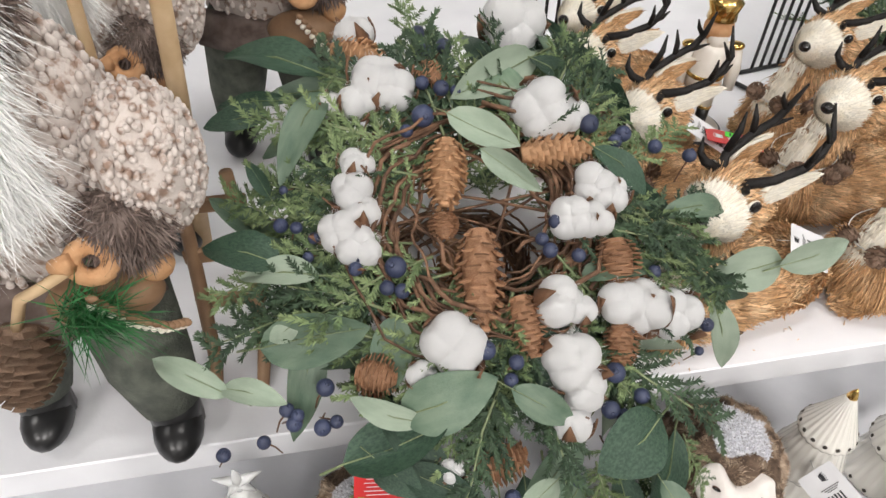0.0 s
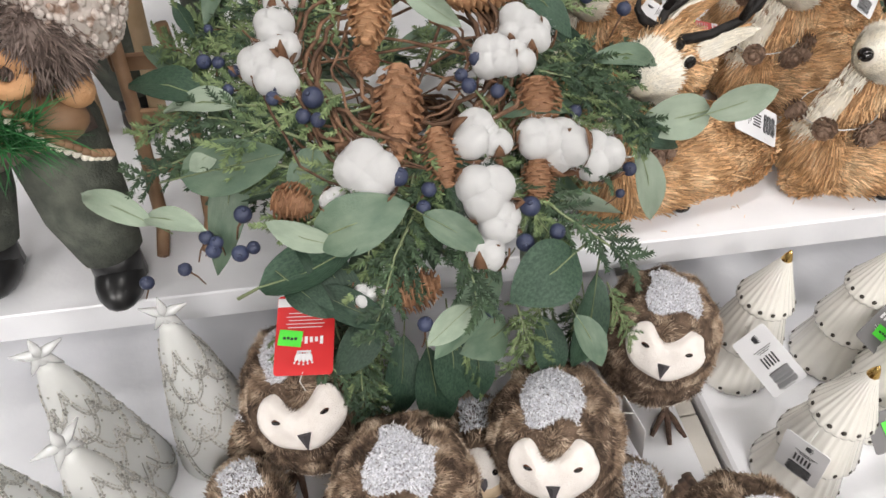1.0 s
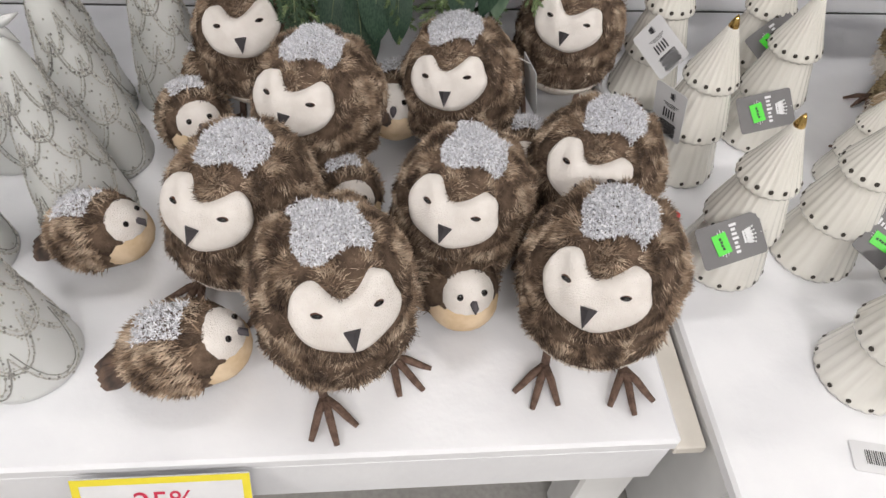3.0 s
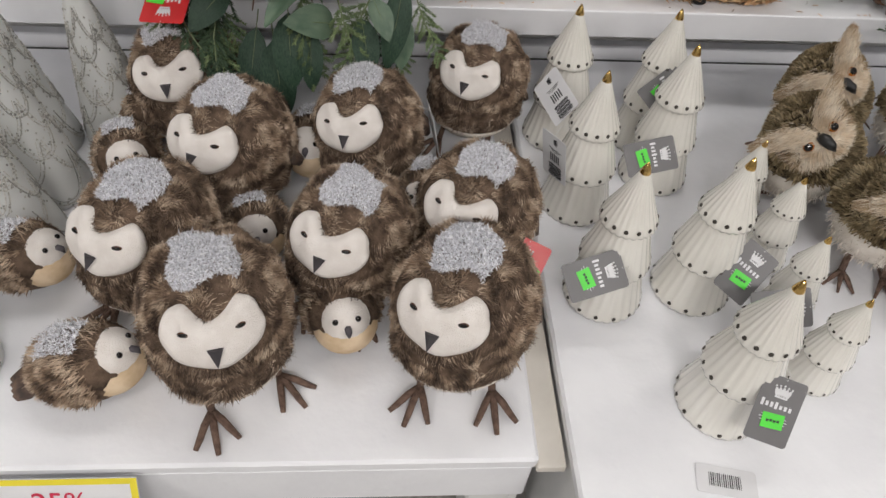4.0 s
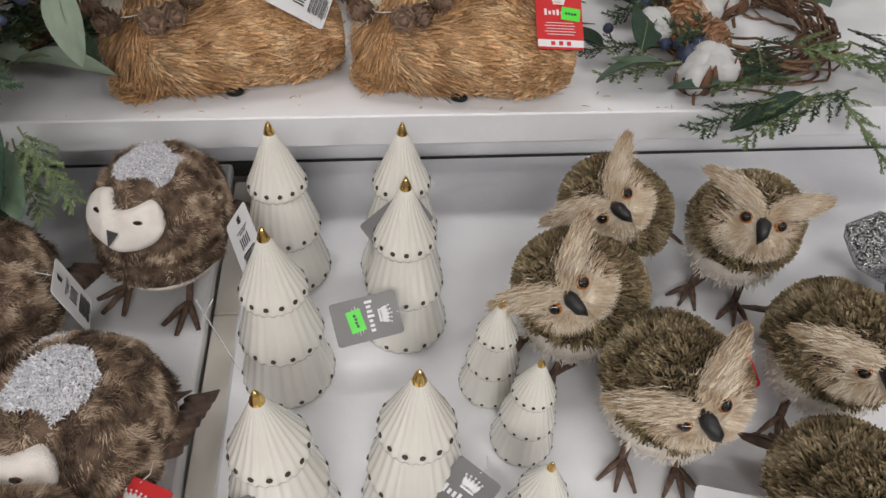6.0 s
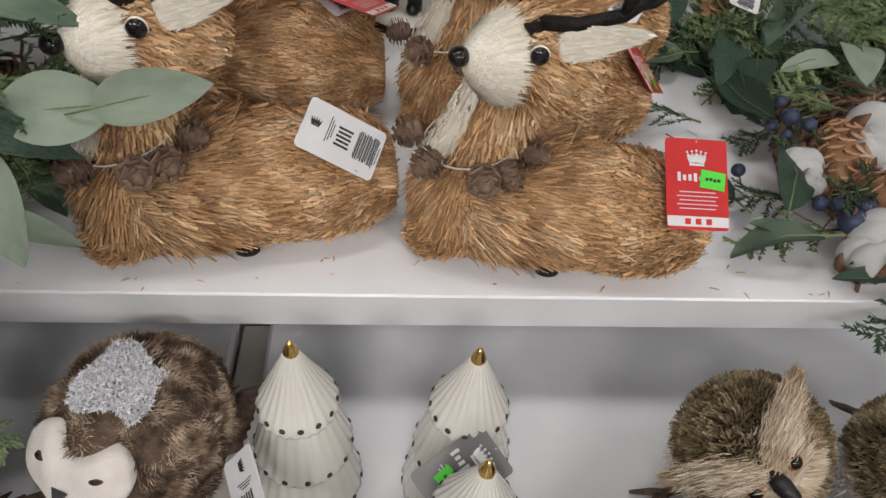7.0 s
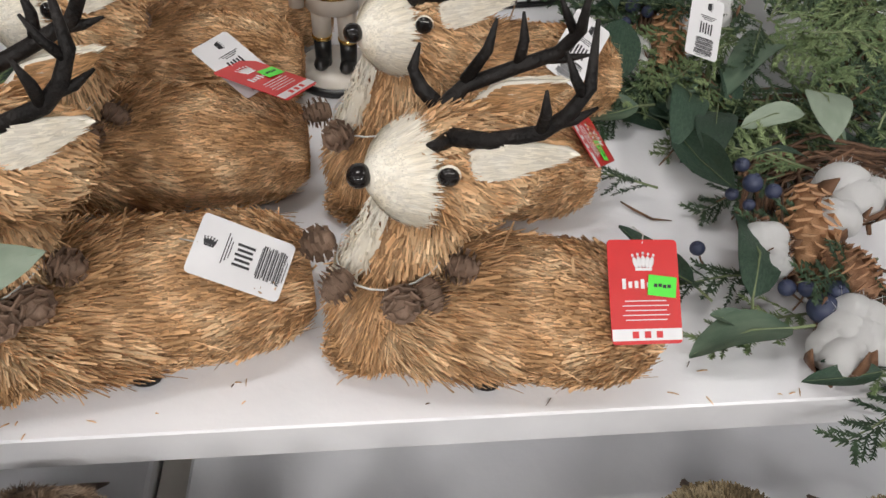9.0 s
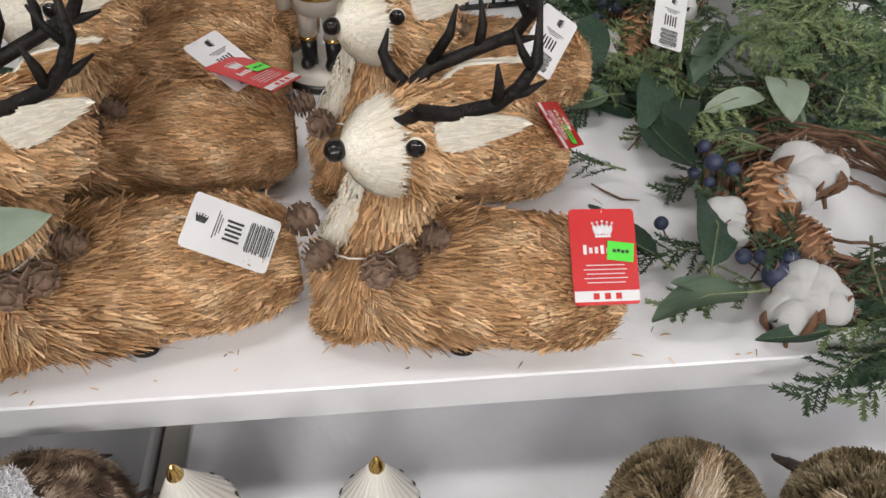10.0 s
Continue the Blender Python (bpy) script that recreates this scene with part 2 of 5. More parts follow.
    def split(self):
        """One mesh for each part, by name."""
        made = {}
        p = np.array(self.p)
        for name in dict.fromkeys(self.p):
            piece = Form(*self.mats)
            seen = {}
            for i in np.nonzero(p == name)[0]:
                piece.f.append(tuple(seen.setdefault(q, len(seen)) for q in self.f[i]))
                piece.m.append(self.m[i])
                piece.s.append(self.s[i])
            piece.v = [self.v[q] for q in seen]
            used = sorted(set(piece.m))
            piece.mats = [self.mats[q] for q in used]
            piece.m = [used.index(q) for q in piece.m]
            made[name] = piece.mesh(name)
        return made

    def mesh(self, name):
        me = bpy.data.meshes.new(name)
        me.from_pydata(self.v, [], self.f)
        me.polygons.foreach_set("material_index", self.m)
        me.polygons.foreach_set("use_smooth", self.s)
        for mt in self.mats:
            me.materials.append(mt)
        me.update()
        return me


def part(name, form, parent, label="", at=None):
    ob = new(name, form if isinstance(form, bpy.types.Mesh) else form.mesh(name))
    ob.parent = parent
    if at is not None:
        ob.matrix_basis = at
    return tagged(ob, label)


def thing(name, at, label, category, group="", data=None, kind=""):
    ob = new(name, data)
    ob.matrix_basis = at
    return tagged(ob, label, category, group, kind)


def assembled(name, pieces, at, label, category, group, said=None):
    """A thing made of the meshes in pieces; a name may end in .2 for a second one alike."""
    t = thing(name, at, label, category, group)
    for key, me in pieces.items():
        key = key.split(".")[0]
        part(key, me, t, (said or {}).get(key, ""))
    return t


def box(form, lo, hi, m=0, bevel=0.0):
    """A box with small chamfers on all edges."""
    x0, y0, z0 = lo
    x1, y1, z1 = hi
    b = min(bevel, (x1 - x0) / 2.01, (y1 - y0) / 2.01, (z1 - z0) / 2.01)
    if b <= 0:
        v = [(x, y, z) for z in (z0, z1) for y in (y0, y1) for x in (x0, x1)]
        f = [(0, 2, 3, 1), (4, 5, 7, 6), (0, 1, 5, 4), (2, 6, 7, 3), (0, 4, 6, 2), (1, 3, 7, 5)]
        return form.add(v, f, m, False)

    def ring(z, i):
        a, c, d, e = x0 + i, x1 - i, y0 + i, y1 - i
        return [(a + b, d, z), (c - b, d, z), (c, d + b, z), (c, e - b, z), (c - b, e, z), (a + b, e, z), (a, e - b, z), (a, d + b, z)]
    return form.grid([ring(z0, b), ring(z0 + b, 0), ring(z1 - b, 0), ring(z1, b)], m, smooth=False)


def unit(n, rng):
    d = rng.normal(size=(n, 3))
    return d / np.linalg.norm(d, axis=1)[:, None]


def across(way, rng, wide):
    """Sides for fibres: across their way, turned at random."""
    s = np.cross(way, rng.normal(size=way.shape))
    return s / np.linalg.norm(s, axis=1)[:, None] * wide


# ---- the hall and the display tables ----
LOW, HIGH, EDGE = 0.36, 0.54, 0.445


def slab(name, lo, hi, material, label, category, bevel=0.004):
    f = Form(material)
    cx, cy = (lo[0] + hi[0]) / 2, (lo[1] + hi[1]) / 2
    box(f, (lo[0] - cx, lo[1] - cy, 0), (hi[0] - cx, hi[1] - cy, hi[2] - lo[2]), 0, bevel)
    return thing(name, pose(cx, cy, lo[2]), label, category, data=f.mesh(name), kind="structure")


slab("floor", (-4, -4, -0.06), (5, 4, 0.0), M["floor"], "grey speckled shop floor", "floor", 0)
for name, lo, hi in (("wall_north", (-4, 4.0, 0), (5, 4.15, 3.3)), ("wall_south", (-4, -4.15, 0), (5, -4, 3.3)), ("wall_west", (-4.15, -4, 0), (-4, 4, 3.3)), ("wall_east", (5, -4, 0), (5.15, 4, 3.3))):
    slab(name, lo, hi, M["wall"], "plain pale wall of the shop hall", "wall", 0)
slab("ceiling", (-4, -4, 3.3), (5, 4, 3.4), M["ceiling"], "plain white ceiling of the shop hall", "ceiling", 0)
glow = bpy.data.materials.new("lamp_diffuser")
glow.use_nodes = True
glow.node_tree.nodes["Principled BSDF"].inputs["Emission Color"].default_value = (1, 0.975, 0.94, 1)
glow.node_tree.nodes["Principled BSDF"].inputs["Emission Strength"].default_value = 6
for lx, ly in LAMPS:
    lampshell = thing("ceiling_lamp", pose(lx, ly, CEILING - 0.05), "long white ceiling lamp with a glowing diffuser", "ceiling lamp", "ceiling lamps")
    part("housing", box(Form(M["ceiling"]), (-0.62, -0.17, 0.0), (0.62, 0.17, 0.15), 0, 0.005), lampshell)
    part("diffuser", box(Form(glow), (-0.58, -0.14, -0.012), (0.58, 0.14, -0.004), 0, 0.003), lampshell, "glowing white diffuser")


def table(name, x0, x1, y0, y1, top, thick, label):
    t = thing(name, pose((x0 + x1) / 2, (y0 + y1) / 2, 0), label, "display table")
    hx, hy = (x1 - x0) / 2, (y1 - y0) / 2
    part("tabletop", box(Form(M["paint"]), (-hx, -hy, top - thick), (hx, hy, top), 0, 0.004), t)
    for sx in (-1, 1):
        for sy in (-1, 1):
            cx, cy = sx * (hx - 0.045), sy * (hy - 0.045)
            part("leg", box(Form(M["rail"]), (cx - 0.03, cy - 0.03, 0), (cx + 0.03, cy + 0.03, top - thick), 0, 0.004), t)
    return t


left_table = table("display_table", -1.1, 0.520, -0.253, 0.578, LOW, 0.022, "low white painted display table holding plush owls")
part("apron", box(Form(M["paint"]), (-0.806, -0.4135, 0.25), (0.806, -0.397, 0.3375), 0, 0.003), left_table)
part("side_panel", box(Form(M["rail"]), (0.789, -0.396, 0.02), (0.807, 0.40, 0.3375), 0, 0.003), left_table)
right_table = table("display_table", 0.560, 2.2, -0.330, 0.578, LOW, 0.022, "low white painted display table holding ceramic trees")
part("apron", box(Form(M["paint"]), (-0.817, -0.452, 0.25), (0.817, -0.436, 0.3375), 0, 0.003), right_table)
part("side_panel", box(Form(M["rail"]), (-0.817, -0.427, 0.02), (-0.800, 0.44, 0.3375), 0, 0.003), right_table)
for k, (y0, y1) in enumerate(((-0.25, 0.018), (0.020, 0.288), (0.290, 0.562))):
    slab("gap_tile", (0.522, y0, 0.318), (0.558, y1, 0.333), M["gap"], "beige tile seen down in the gap between tables", "tile", 0.0015)

upper = thing("display_riser", pose(0.55, 1.2, 0), "white painted upper display tier with a thick front board", "display riser")
part("tabletop", box(Form(M["paint"]), (-1.9, EDGE - 1.2, HIGH - 0.049), (1.9, 0.9, HIGH), 0, 0.002), upper)
part("back_panel", box(Form(M["riser"]), (-1.88, 0.62 - 1.2, 0.05), (1.88, 0.64 - 1.2, HIGH - 0.050), 0, 0.002), upper, "grey-white riser panel in shade")
part("lower_rail", box(Form(M["paint"]), (-1.88, 0.592 - 1.2, 0.350), (1.88, 0.619 - 1.2, 0.382), 0, 0.003), upper, "white lower rail")
# no real part: near-black strip that paints the shade of the open gap
slab("seal_strip", (-1.1, 0.579, 0.33), (2.2, 0.591, 0.353), M["dark"], "added black strip standing in for the shade in the gap behind the low tables", "strip", 0.001)
slab("rear_wall", (-1.6, 2.3, 0), (2.9, 2.36, 1.7), M["rail"], "white rear panel of the display", "panel")


# ---- plush owls ----
def owl_mesh(seed):
    """A round plush owl that stands on twig feet and looks along -y."""
    rng = np.random.default_rng(seed)
    f = Form(M["fur_base"], M["fur"], M["fur_dark"], M["belly"], M["felt"], M["snow"], M["beak"], M["eye"], M["eye_ring"], M["twig"], M["feather"])
    C, R = np.array((0, 0.012, 0.121)), np.array((0.081, 0.091, 0.088))
    low_c, low_r = C + (0, -0.008, -0.028), R * (0.99, 0.97, 0.74)

    f.ball(C, R, 0, 28, 18)
    f.ball(low_c, low_r, 0, 24, 12)
    f.on("belly")
    f.grid([[low_c + low_r * 1.015 * (math.cos(a) * math.cos(e), math.sin(a) * math.cos(e), math.sin(e)) for a in [math.tau * k / 28 for k in range(28)]] for e in (-1.5, -1.3, -1.1, -0.9, -0.72, -0.56, -0.42, -0.30)], 3)
    f.on("body")
    el0 = 0.62

    def on(u, v, off):
        az, el = u / 0.074, el0 + v / 0.086
        d = np.array((math.sin(az) * math.cos(el), -math.cos(az) * math.cos(el), math.sin(el)))
        return C + d * (R + off)

    def top(s):
        return 0.027 * (1 - abs(s) ** 6) ** 0.5 - 0.0125 * math.exp(-(s / 0.42) ** 2) + 0.006 * abs(s)

    def low(s):
        return -0.0375 * max(0.0, 1 - abs(s) ** 2.5) ** 0.72
    f.on("face")
    rows = []
    for i in range(29):
        s = -1 + 2 * i / 28
        s = math.sin(s * math.pi / 2)
        row = []
        for j in range(11):
            k = j / 10
            edge = min(k, 1 - k) * 2
            rim = min(1, edge * 3.0) * min(1, (1 - abs(s)) * 9)
            row.append(on(s * 0.059, low(s) + (top(s) - low(s)) * k, -0.003 + 0.0135 * rim ** 0.5 + 0.0015 * math.sin(9 * s + 7 * k)))
        rows.append(row)
    f.grid(rows, 4, closed=False)
    # eyes and beak
    for side in (-1, 1):
        f.on("eye" if side < 0 else "eye.2")
        p = on(side * 0.028, 0.003, 0.011)
        n = (p - C) / np.linalg.norm(p - C)
        turn = Vector(n).to_track_quat("Z", "Y").to_matrix()
        f.ball(p - n * 0.001, (0.0062, 0.0031, 0.003), 8, 12, 6, turn=turn)
        f.ball(p + n * 0.0006, (0.0050, 0.0023, 0.003), 7, 12, 6, turn=turn)
    f.on("beak")
    a, b, c, tip = on(-0.0075, -0.010, 0.011), on(0.0075, -0.010, 0.011), on(0, -0.009, 0.018), on(0, -0.026, 0.017)
    f.add([a, b, c, tip], [(0, 1, 2), (0, 2, 3), (2, 1, 3), (0, 3, 1)], 6, False)
    # fur
    f.on("body")
    d = unit(76000, rng)
    az = np.arctan2(d[:, 0], -d[:, 1])
    el = np.arcsin(d[:, 2])
    s = az * 0.074 / 0.059
    v = (el - el0) * 0.086
    inside = np.zeros(len(d), bool)
    near = np.zeros(len(d), bool)
    for i in np.nonzero(np.abs(s) < 1.3)[0]:
        q = min(max(s[i], -0.999), 0.999)
        inside[i] = abs(s[i]) < 1.0 and low(q) + 0.001 < v[i] < top(q) - 0.001
        near[i] = not inside[i] and low(q) - 0.012 < v[i] < top(q) + 0.004
    lowest = d[:, 2] < -0.41 + 0.05 * np.sin(3 * az)
    collar = (np.abs(d[:, 2] + 0.30) < 0.08)
    def capped(e):
        return (e[:, 2] > 0.5) & (np.abs(e[:, 0]) < 0.38 + 0.04 * np.sin(11 * e[:, 1] + seed)) & (e[:, 1] < 0.32 + 0.08 * np.sin(7 * e[:, 0] + seed)) & (e[:, 1] > -0.34 + 0.06 * np.sin(9 * e[:, 0]))
    patch = capped(d)
    brown = ~inside & ~lowest & ~patch
    pick = np.nonzero(brown)[0][:38000]
    dark = (near | collar | ((d[:, 1] > 0.55) & (d[:, 2] < 0.2)))[pick] & (rng.random(len(pick)) < 0.7)
    for m, idx, long, wide in ((1, pick[~dark], 0.0105, 0.00045), (2, pick[dark], 0.0105, 0.00045)):
        n = d[idx]
        down = np.array((0, 0.25, -1.0)) - n * (n @ np.array((0, 0.25, -1.0)))[:, None]
        swirl = np.sin(n[:, [0]] * 9 + seed) * np.cross(n, (0, 0, 1.0)) * 0.6
        clump = np.sin(n * 13 + seed)[:, [1, 2, 0]] * 0.45
        way = down * 0.8 + swirl + clump + n * 0.12 + rng.normal(size=n.shape) * 0.22
        way = way / np.linalg.norm(way, axis=1)[:, None] * long * rng.uniform(0.6, 1.25, (len(idx), 1))
        half = np.cross(way, n + rng.normal(size=n.shape) * 0.55)
        u, w = n * R / low_r, (C - low_c) / low_r
        dot, uu = u @ w, (u * u).sum(1)
        k = np.maximum(0.985, (-dot + np.sqrt(np.maximum(0, dot * dot - uu * (w @ w - 1)))) / uu - 0.01)
        f.blades(C + n * R * k[:, None], way, half / np.linalg.norm(half, axis=1)[:, None] * wide, m)
    f.on("snow_cap")
    n = unit(150000, rng)
    n = n[capped(n)][:6000]
    way = rng.normal(size=n.shape) * 0.75 + n * 0.45 + np.array((0, -0.5, -0.2))
    way = way / np.linalg.norm(way, axis=1)[:, None] * 0.0042 * rng.uniform(0.6, 1.3, (len(n), 1))
    half = np.cross(way, n + rng.normal(size=n.shape) * 0.5)
    f.blades(C + n * (R + 0.0050) + n * rng.uniform(-0.002, 0.0012, (len(n), 1)), way, half / np.linalg.norm(half, axis=1)[:, None] * 0.0005, 5)
    # folded wings and tail
    for side in (-1, 1):
        for k in range(7):
            w = np.array((side * (0.074 - 0.004 * k), 0.03 + 0.011 * k, 0.105 - 0.004 * k))
            way = Vector((side * -0.004, 0.032, -0.034)) * (1 + 0.08 * k)
            mid = Vector(w)
            f.tube([mid, mid + way * 0.5 + Vector((side * 0.006, 0, 0)), mid + way], [0.008, 0.0075, 0.001], 10, 6)
    for k in range(5):
        f.on("tail_feather.%d" % k)
        x = (k - 2) * 0.011
        f.tube([(x * 0.6, 0.072, 0.075), (x, 0.098, 0.062), (x * 1.4, 0.118, 0.056)], [0.007, 0.006, 0.001], 10, 6)
    # twig feet
    for side in (-1, 1):
        f.on("foot" if side < 0 else "foot.2")
        hip = Vector((side * 0.040, -0.022, 0.042))
        heel = Vector((side * 0.043, -0.040, 0.012))
        f.tube([hip, heel], 0.0048, 9, 7)
        for k, ang in enumerate((-0.62, -0.08, 0.5)):
            a = ang + side * 0.22
            way = Vector((math.sin(a), -math.cos(a), 0))
            reach = 0.052 if k == 1 else 0.046
            f.tube([heel, heel + way * reach * 0.4 + Vector((0, 0, 0.0)), heel + way * reach * 0.75 + Vector((0, 0, -0.006)), heel + way * reach + Vector((0, 0, -0.0085))], [0.0044, 0.0046, 0.004, 0.003], 9, 7)
    return f.split()


OWLS = [owl_mesh(3), owl_mesh(8)]
SAID = dict(face="white felt heart-shaped face", snow_cap="silvery tinsel snow patch", beak="dark grey beak", foot="brown twig foot", eye="glossy black bead eye", tail_feather="dark brown feather")
SAID["belly"] = "white plush belly"
OWL_LABEL = "round brown plush owl with white heart-shaped face and silvery snow cap"


def owl(x, y, yaw, stance, size=1.0, tip=0.0, lean=0.0, kind=0):
    """yaw: the way the face looks; stance: the way the feet point."""
    bird = assembled("plush_owl", OWLS[kind], pose(x, y, LOW, tip, lean, yaw) @ Matrix.Scale(size, 4), OWL_LABEL, "plush owl", "plush owls on the low table", SAID)
    for piece in bird.children:
        if piece.name.startswith("foot"):
            piece.matrix_basis = pose(0, 0, 0, 0, 0, stance - yaw)
    return bird


# x, y, the way the face looks and the way the feet point (degrees from straight ahead), size
owl(0.045, 0.313, 2, -8, 1.0, 0, -8, 1)
owl(0.115, 0.159, -23, -12, 1.0, 0, 2)
owl(0.324, 0.202, -16, -10, 0.96, 0, -9, 1)
owl(0.473, 0.334, -24, -20, 0.95, 0, 3)
owl(0.037, -0.008, -25, -15, 1.0, 0, 4, 1)
owl(0.279, -0.006, -24, -15, 0.97, 0, 6)
owl(0.446, 0.042, -32, -20, 0.97, 0, 4, 1)
owl(0.148, -0.133, 14, 34, 1.02, 0, 2)
owl(0.430, -0.124, -27, -6, 1.03, 0, -2, 1)


def small_owl_mesh():
    """A small plush owl with a tail of feathers; the face looks along -y."""
    rng = np.random.default_rng(21)
    f = Form(M["fur_base"], M["fur"], M["felt"], M["snow"], M["tan"], M["eye"], M["beak"], M["feather"])
    C, R = np.array((0, 0.0, 0.045)), np.array((0.040, 0.060, 0.042))
    f.ball(C, R, 0, 20, 12)
    f.ball(C + (0, -0.022, -0.008), (0.034, 0.038, 0.032), 4, 20, 12)
    f.on("face")
    f.ball(C + (0, -0.031, 0.004), (0.028, 0.032, 0.027), 2, 20, 12)
    for side in (-1, 1):
        f.on("eye" if side < 0 else "eye.2")
        f.ball((side * 0.011, -0.059, 0.057), (0.0032, 0.0024, 0.0032), 5, 8, 6)
    f.on("beak")
    f.tube([(0, -0.059, 0.051), (0, -0.067, 0.047), (0, -0.065, 0.041)], [0.0038, 0.0035, 0.0008], 6, 6)
    f.on("body")
    d = unit(12000, rng)
    keep = (d[:, 1] > -0.50 + 0.5 * np.clip(-d[:, 2], 0, 1)) & (d[:, 2] > -0.6) | ((d[:, 2] > 0.55) & (d[:, 1] > -0.8))
    cap = (d[:, 2] > 0.66) & (np.abs(d[:, 0]) < 0.40) & (d[:, 1] < 0.25) & (d[:, 1] > -0.45)
    n = d[keep & ~cap][:5200]
    way = np.array((0, 0.9, -0.25)) + n * 0.35 + rng.normal(size=n.shape) * 0.25
    way = way / np.linalg.norm(way, axis=1)[:, None] * 0.0105 * rng.uniform(0.6, 1.2, (len(n), 1))
    f.blades(C + n * R, way, across(way, rng, 0.0007), 1)
    f.on("snow_cap")
    n = unit(30000, rng)
    n = n[(n[:, 2] > 0.62) & (np.abs(n[:, 0]) < 0.42) & (n[:, 1] < 0.30) & (n[:, 1] > -0.45)][:2200]
    way = (rng.normal(size=n.shape) * 0.8 + n * 0.3) * 0.0026
    half = np.cross(way, n + rng.normal(size=n.shape) * 0.5)
    f.blades(C + n * (R + 0.004), way, half / np.linalg.norm(half, axis=1)[:, None] * 0.0005, 3)
    for k in range(7):
        f.on("tail_feather.%d" % k)
        a = (k - 3) * 0.16
        tip = Vector((math.sin(a) * 0.06, 0.05 + 0.085 * math.cos(a), 0.034 - 0.004 * abs(k - 3)))
        root = Vector((math.sin(a) * 0.012, 0.042, 0.045))
        mid = (root + tip) / 2 + Vector((0, 0, 0.004))
        f.tube([root, mid, tip], [0.005, 0.0095, 0.0012], 7, 6)
    return f.split()


SMALL = small_owl_mesh()


def small_owl(x, y, yaw, size=1.0, tip=0.0, lean=0.0, z=0.0):
    return assembled("small_plush_owl", SMALL, pose(x, y, LOW + 0.006 + z, tip - 26, lean, yaw) @ Matrix.Scale(size * 1.12, 4), "small brown plush owl with cream face and dark tail feathers", "plush owl", "small plush owls", SAID)


small_owl(-0.112, 0.010, 74, 1.0)
small_owl(0.016, -0.150, 84, 1.05)
small_owl(0.287, -0.090, 12, 1.08)
small_owl(0.222, 0.225, -6, 1.1)
small_owl(-0.044, 0.192, 24, 1.05)
small_owl(0.160, 0.052, 15, 1.0)
small_owl(-0.035, 0.312, 60, 1.0)
small_owl(0.389, 0.119, -10, 1.0)


# ---- ceramic trees ----
def ceramic_tree_form():
    f = Form(M["ceramic"], M["hole"])
    tiers = [(0.0, 0.096, 0.057, 0.034), (0.076, 0.168, 0.0495, 0.024), (0.151, 0.232, 0.0395, 0.0055)]
    n, pleats = 96, 24
    for z0, z1, r0, r1 in tiers:
        rows = []
        for i in range(15):
            k = i / 14
            r = r0 + (r1 - r0) * (k ** 0.92)
            deep = 0.0011 * (1 - k * 0.6)
            row = []
            for j in range(n):
                a = math.tau * j / n
                w = abs(math.sin(a * pleats / 2))
                rr = r + deep * (w - 0.5) * 2 if i else r - 0.0035
                z = z0 + (z1 - z0) * k + (-0.0022 * w if i < 2 else 0) + (0.002 if i == 0 else 0)
                row.append((rr * math.cos(a), rr * math.sin(a), max(z, 0.0)))
            rows.append(row)
        f.grid(rows, 0)
        count = 14
        for k in range(count):
            a = math.tau * (k + 0.5) / count
            z = z0 + 0.0105
            r = r0 + (r1 - r0) * (0.0105 / (z1 - z0)) ** 0.92 + 0.0008
            turn = Vector((math.cos(a), math.sin(a), 0.35)).to_track_quat("Z", "Y").to_matrix()
            f.ball((r * math.cos(a), r * math.sin(a), z), (0.0030, 0.0030, 0.0009), 1, 8, 4, turn=turn)
    return f


tree_body = ceramic_tree_form().mesh("body")
tip_rows = [[(r * math.cos(math.tau * j / 20), r * math.sin(math.tau * j / 20), z) for j in range(20)] for r, z in ((0.0035, 0.226), (0.0062, 0.228), (0.0066, 0.231), (0.0052, 0.236), (0.0034, 0.241), (0.0009, 0.246))]
tree_tip = Form(M["gold"]).grid(tip_rows).mesh("gold_tip")


def ceramic_tree(x, y, size, turn):
    small = size < 0.8
    t = thing("ceramic_tree", pose(x, y, LOW, 0, 0, turn) @ Matrix.Scale(size, 4), ("small " if small else "tall ") + "white ceramic tree with pleated tiers and gold tip", "ceramic tree", "ceramic trees")
    part("body", tree_body, t)
    part("tip", tree_tip, t, "shiny gold tip")
    return t


for x, y, turn in ((0.625, 0.345, 10), (0.777, 0.339, 40), (0.632, 0.175, 70), (0.775, 0.243, 25), (0.641, -0.006, 5), (0.771, 0.004, 55), (0.757, -0.179, 33)):
    ceramic_tree(x, y, 1.0, turn)
for x, y, turn in ((0.899, 0.064, 12), (0.886, -0.043, 48), (0.894, -0.140, 80), (0.872, 0.140, 30)):
    ceramic_tree(x, y, 0.655, turn)


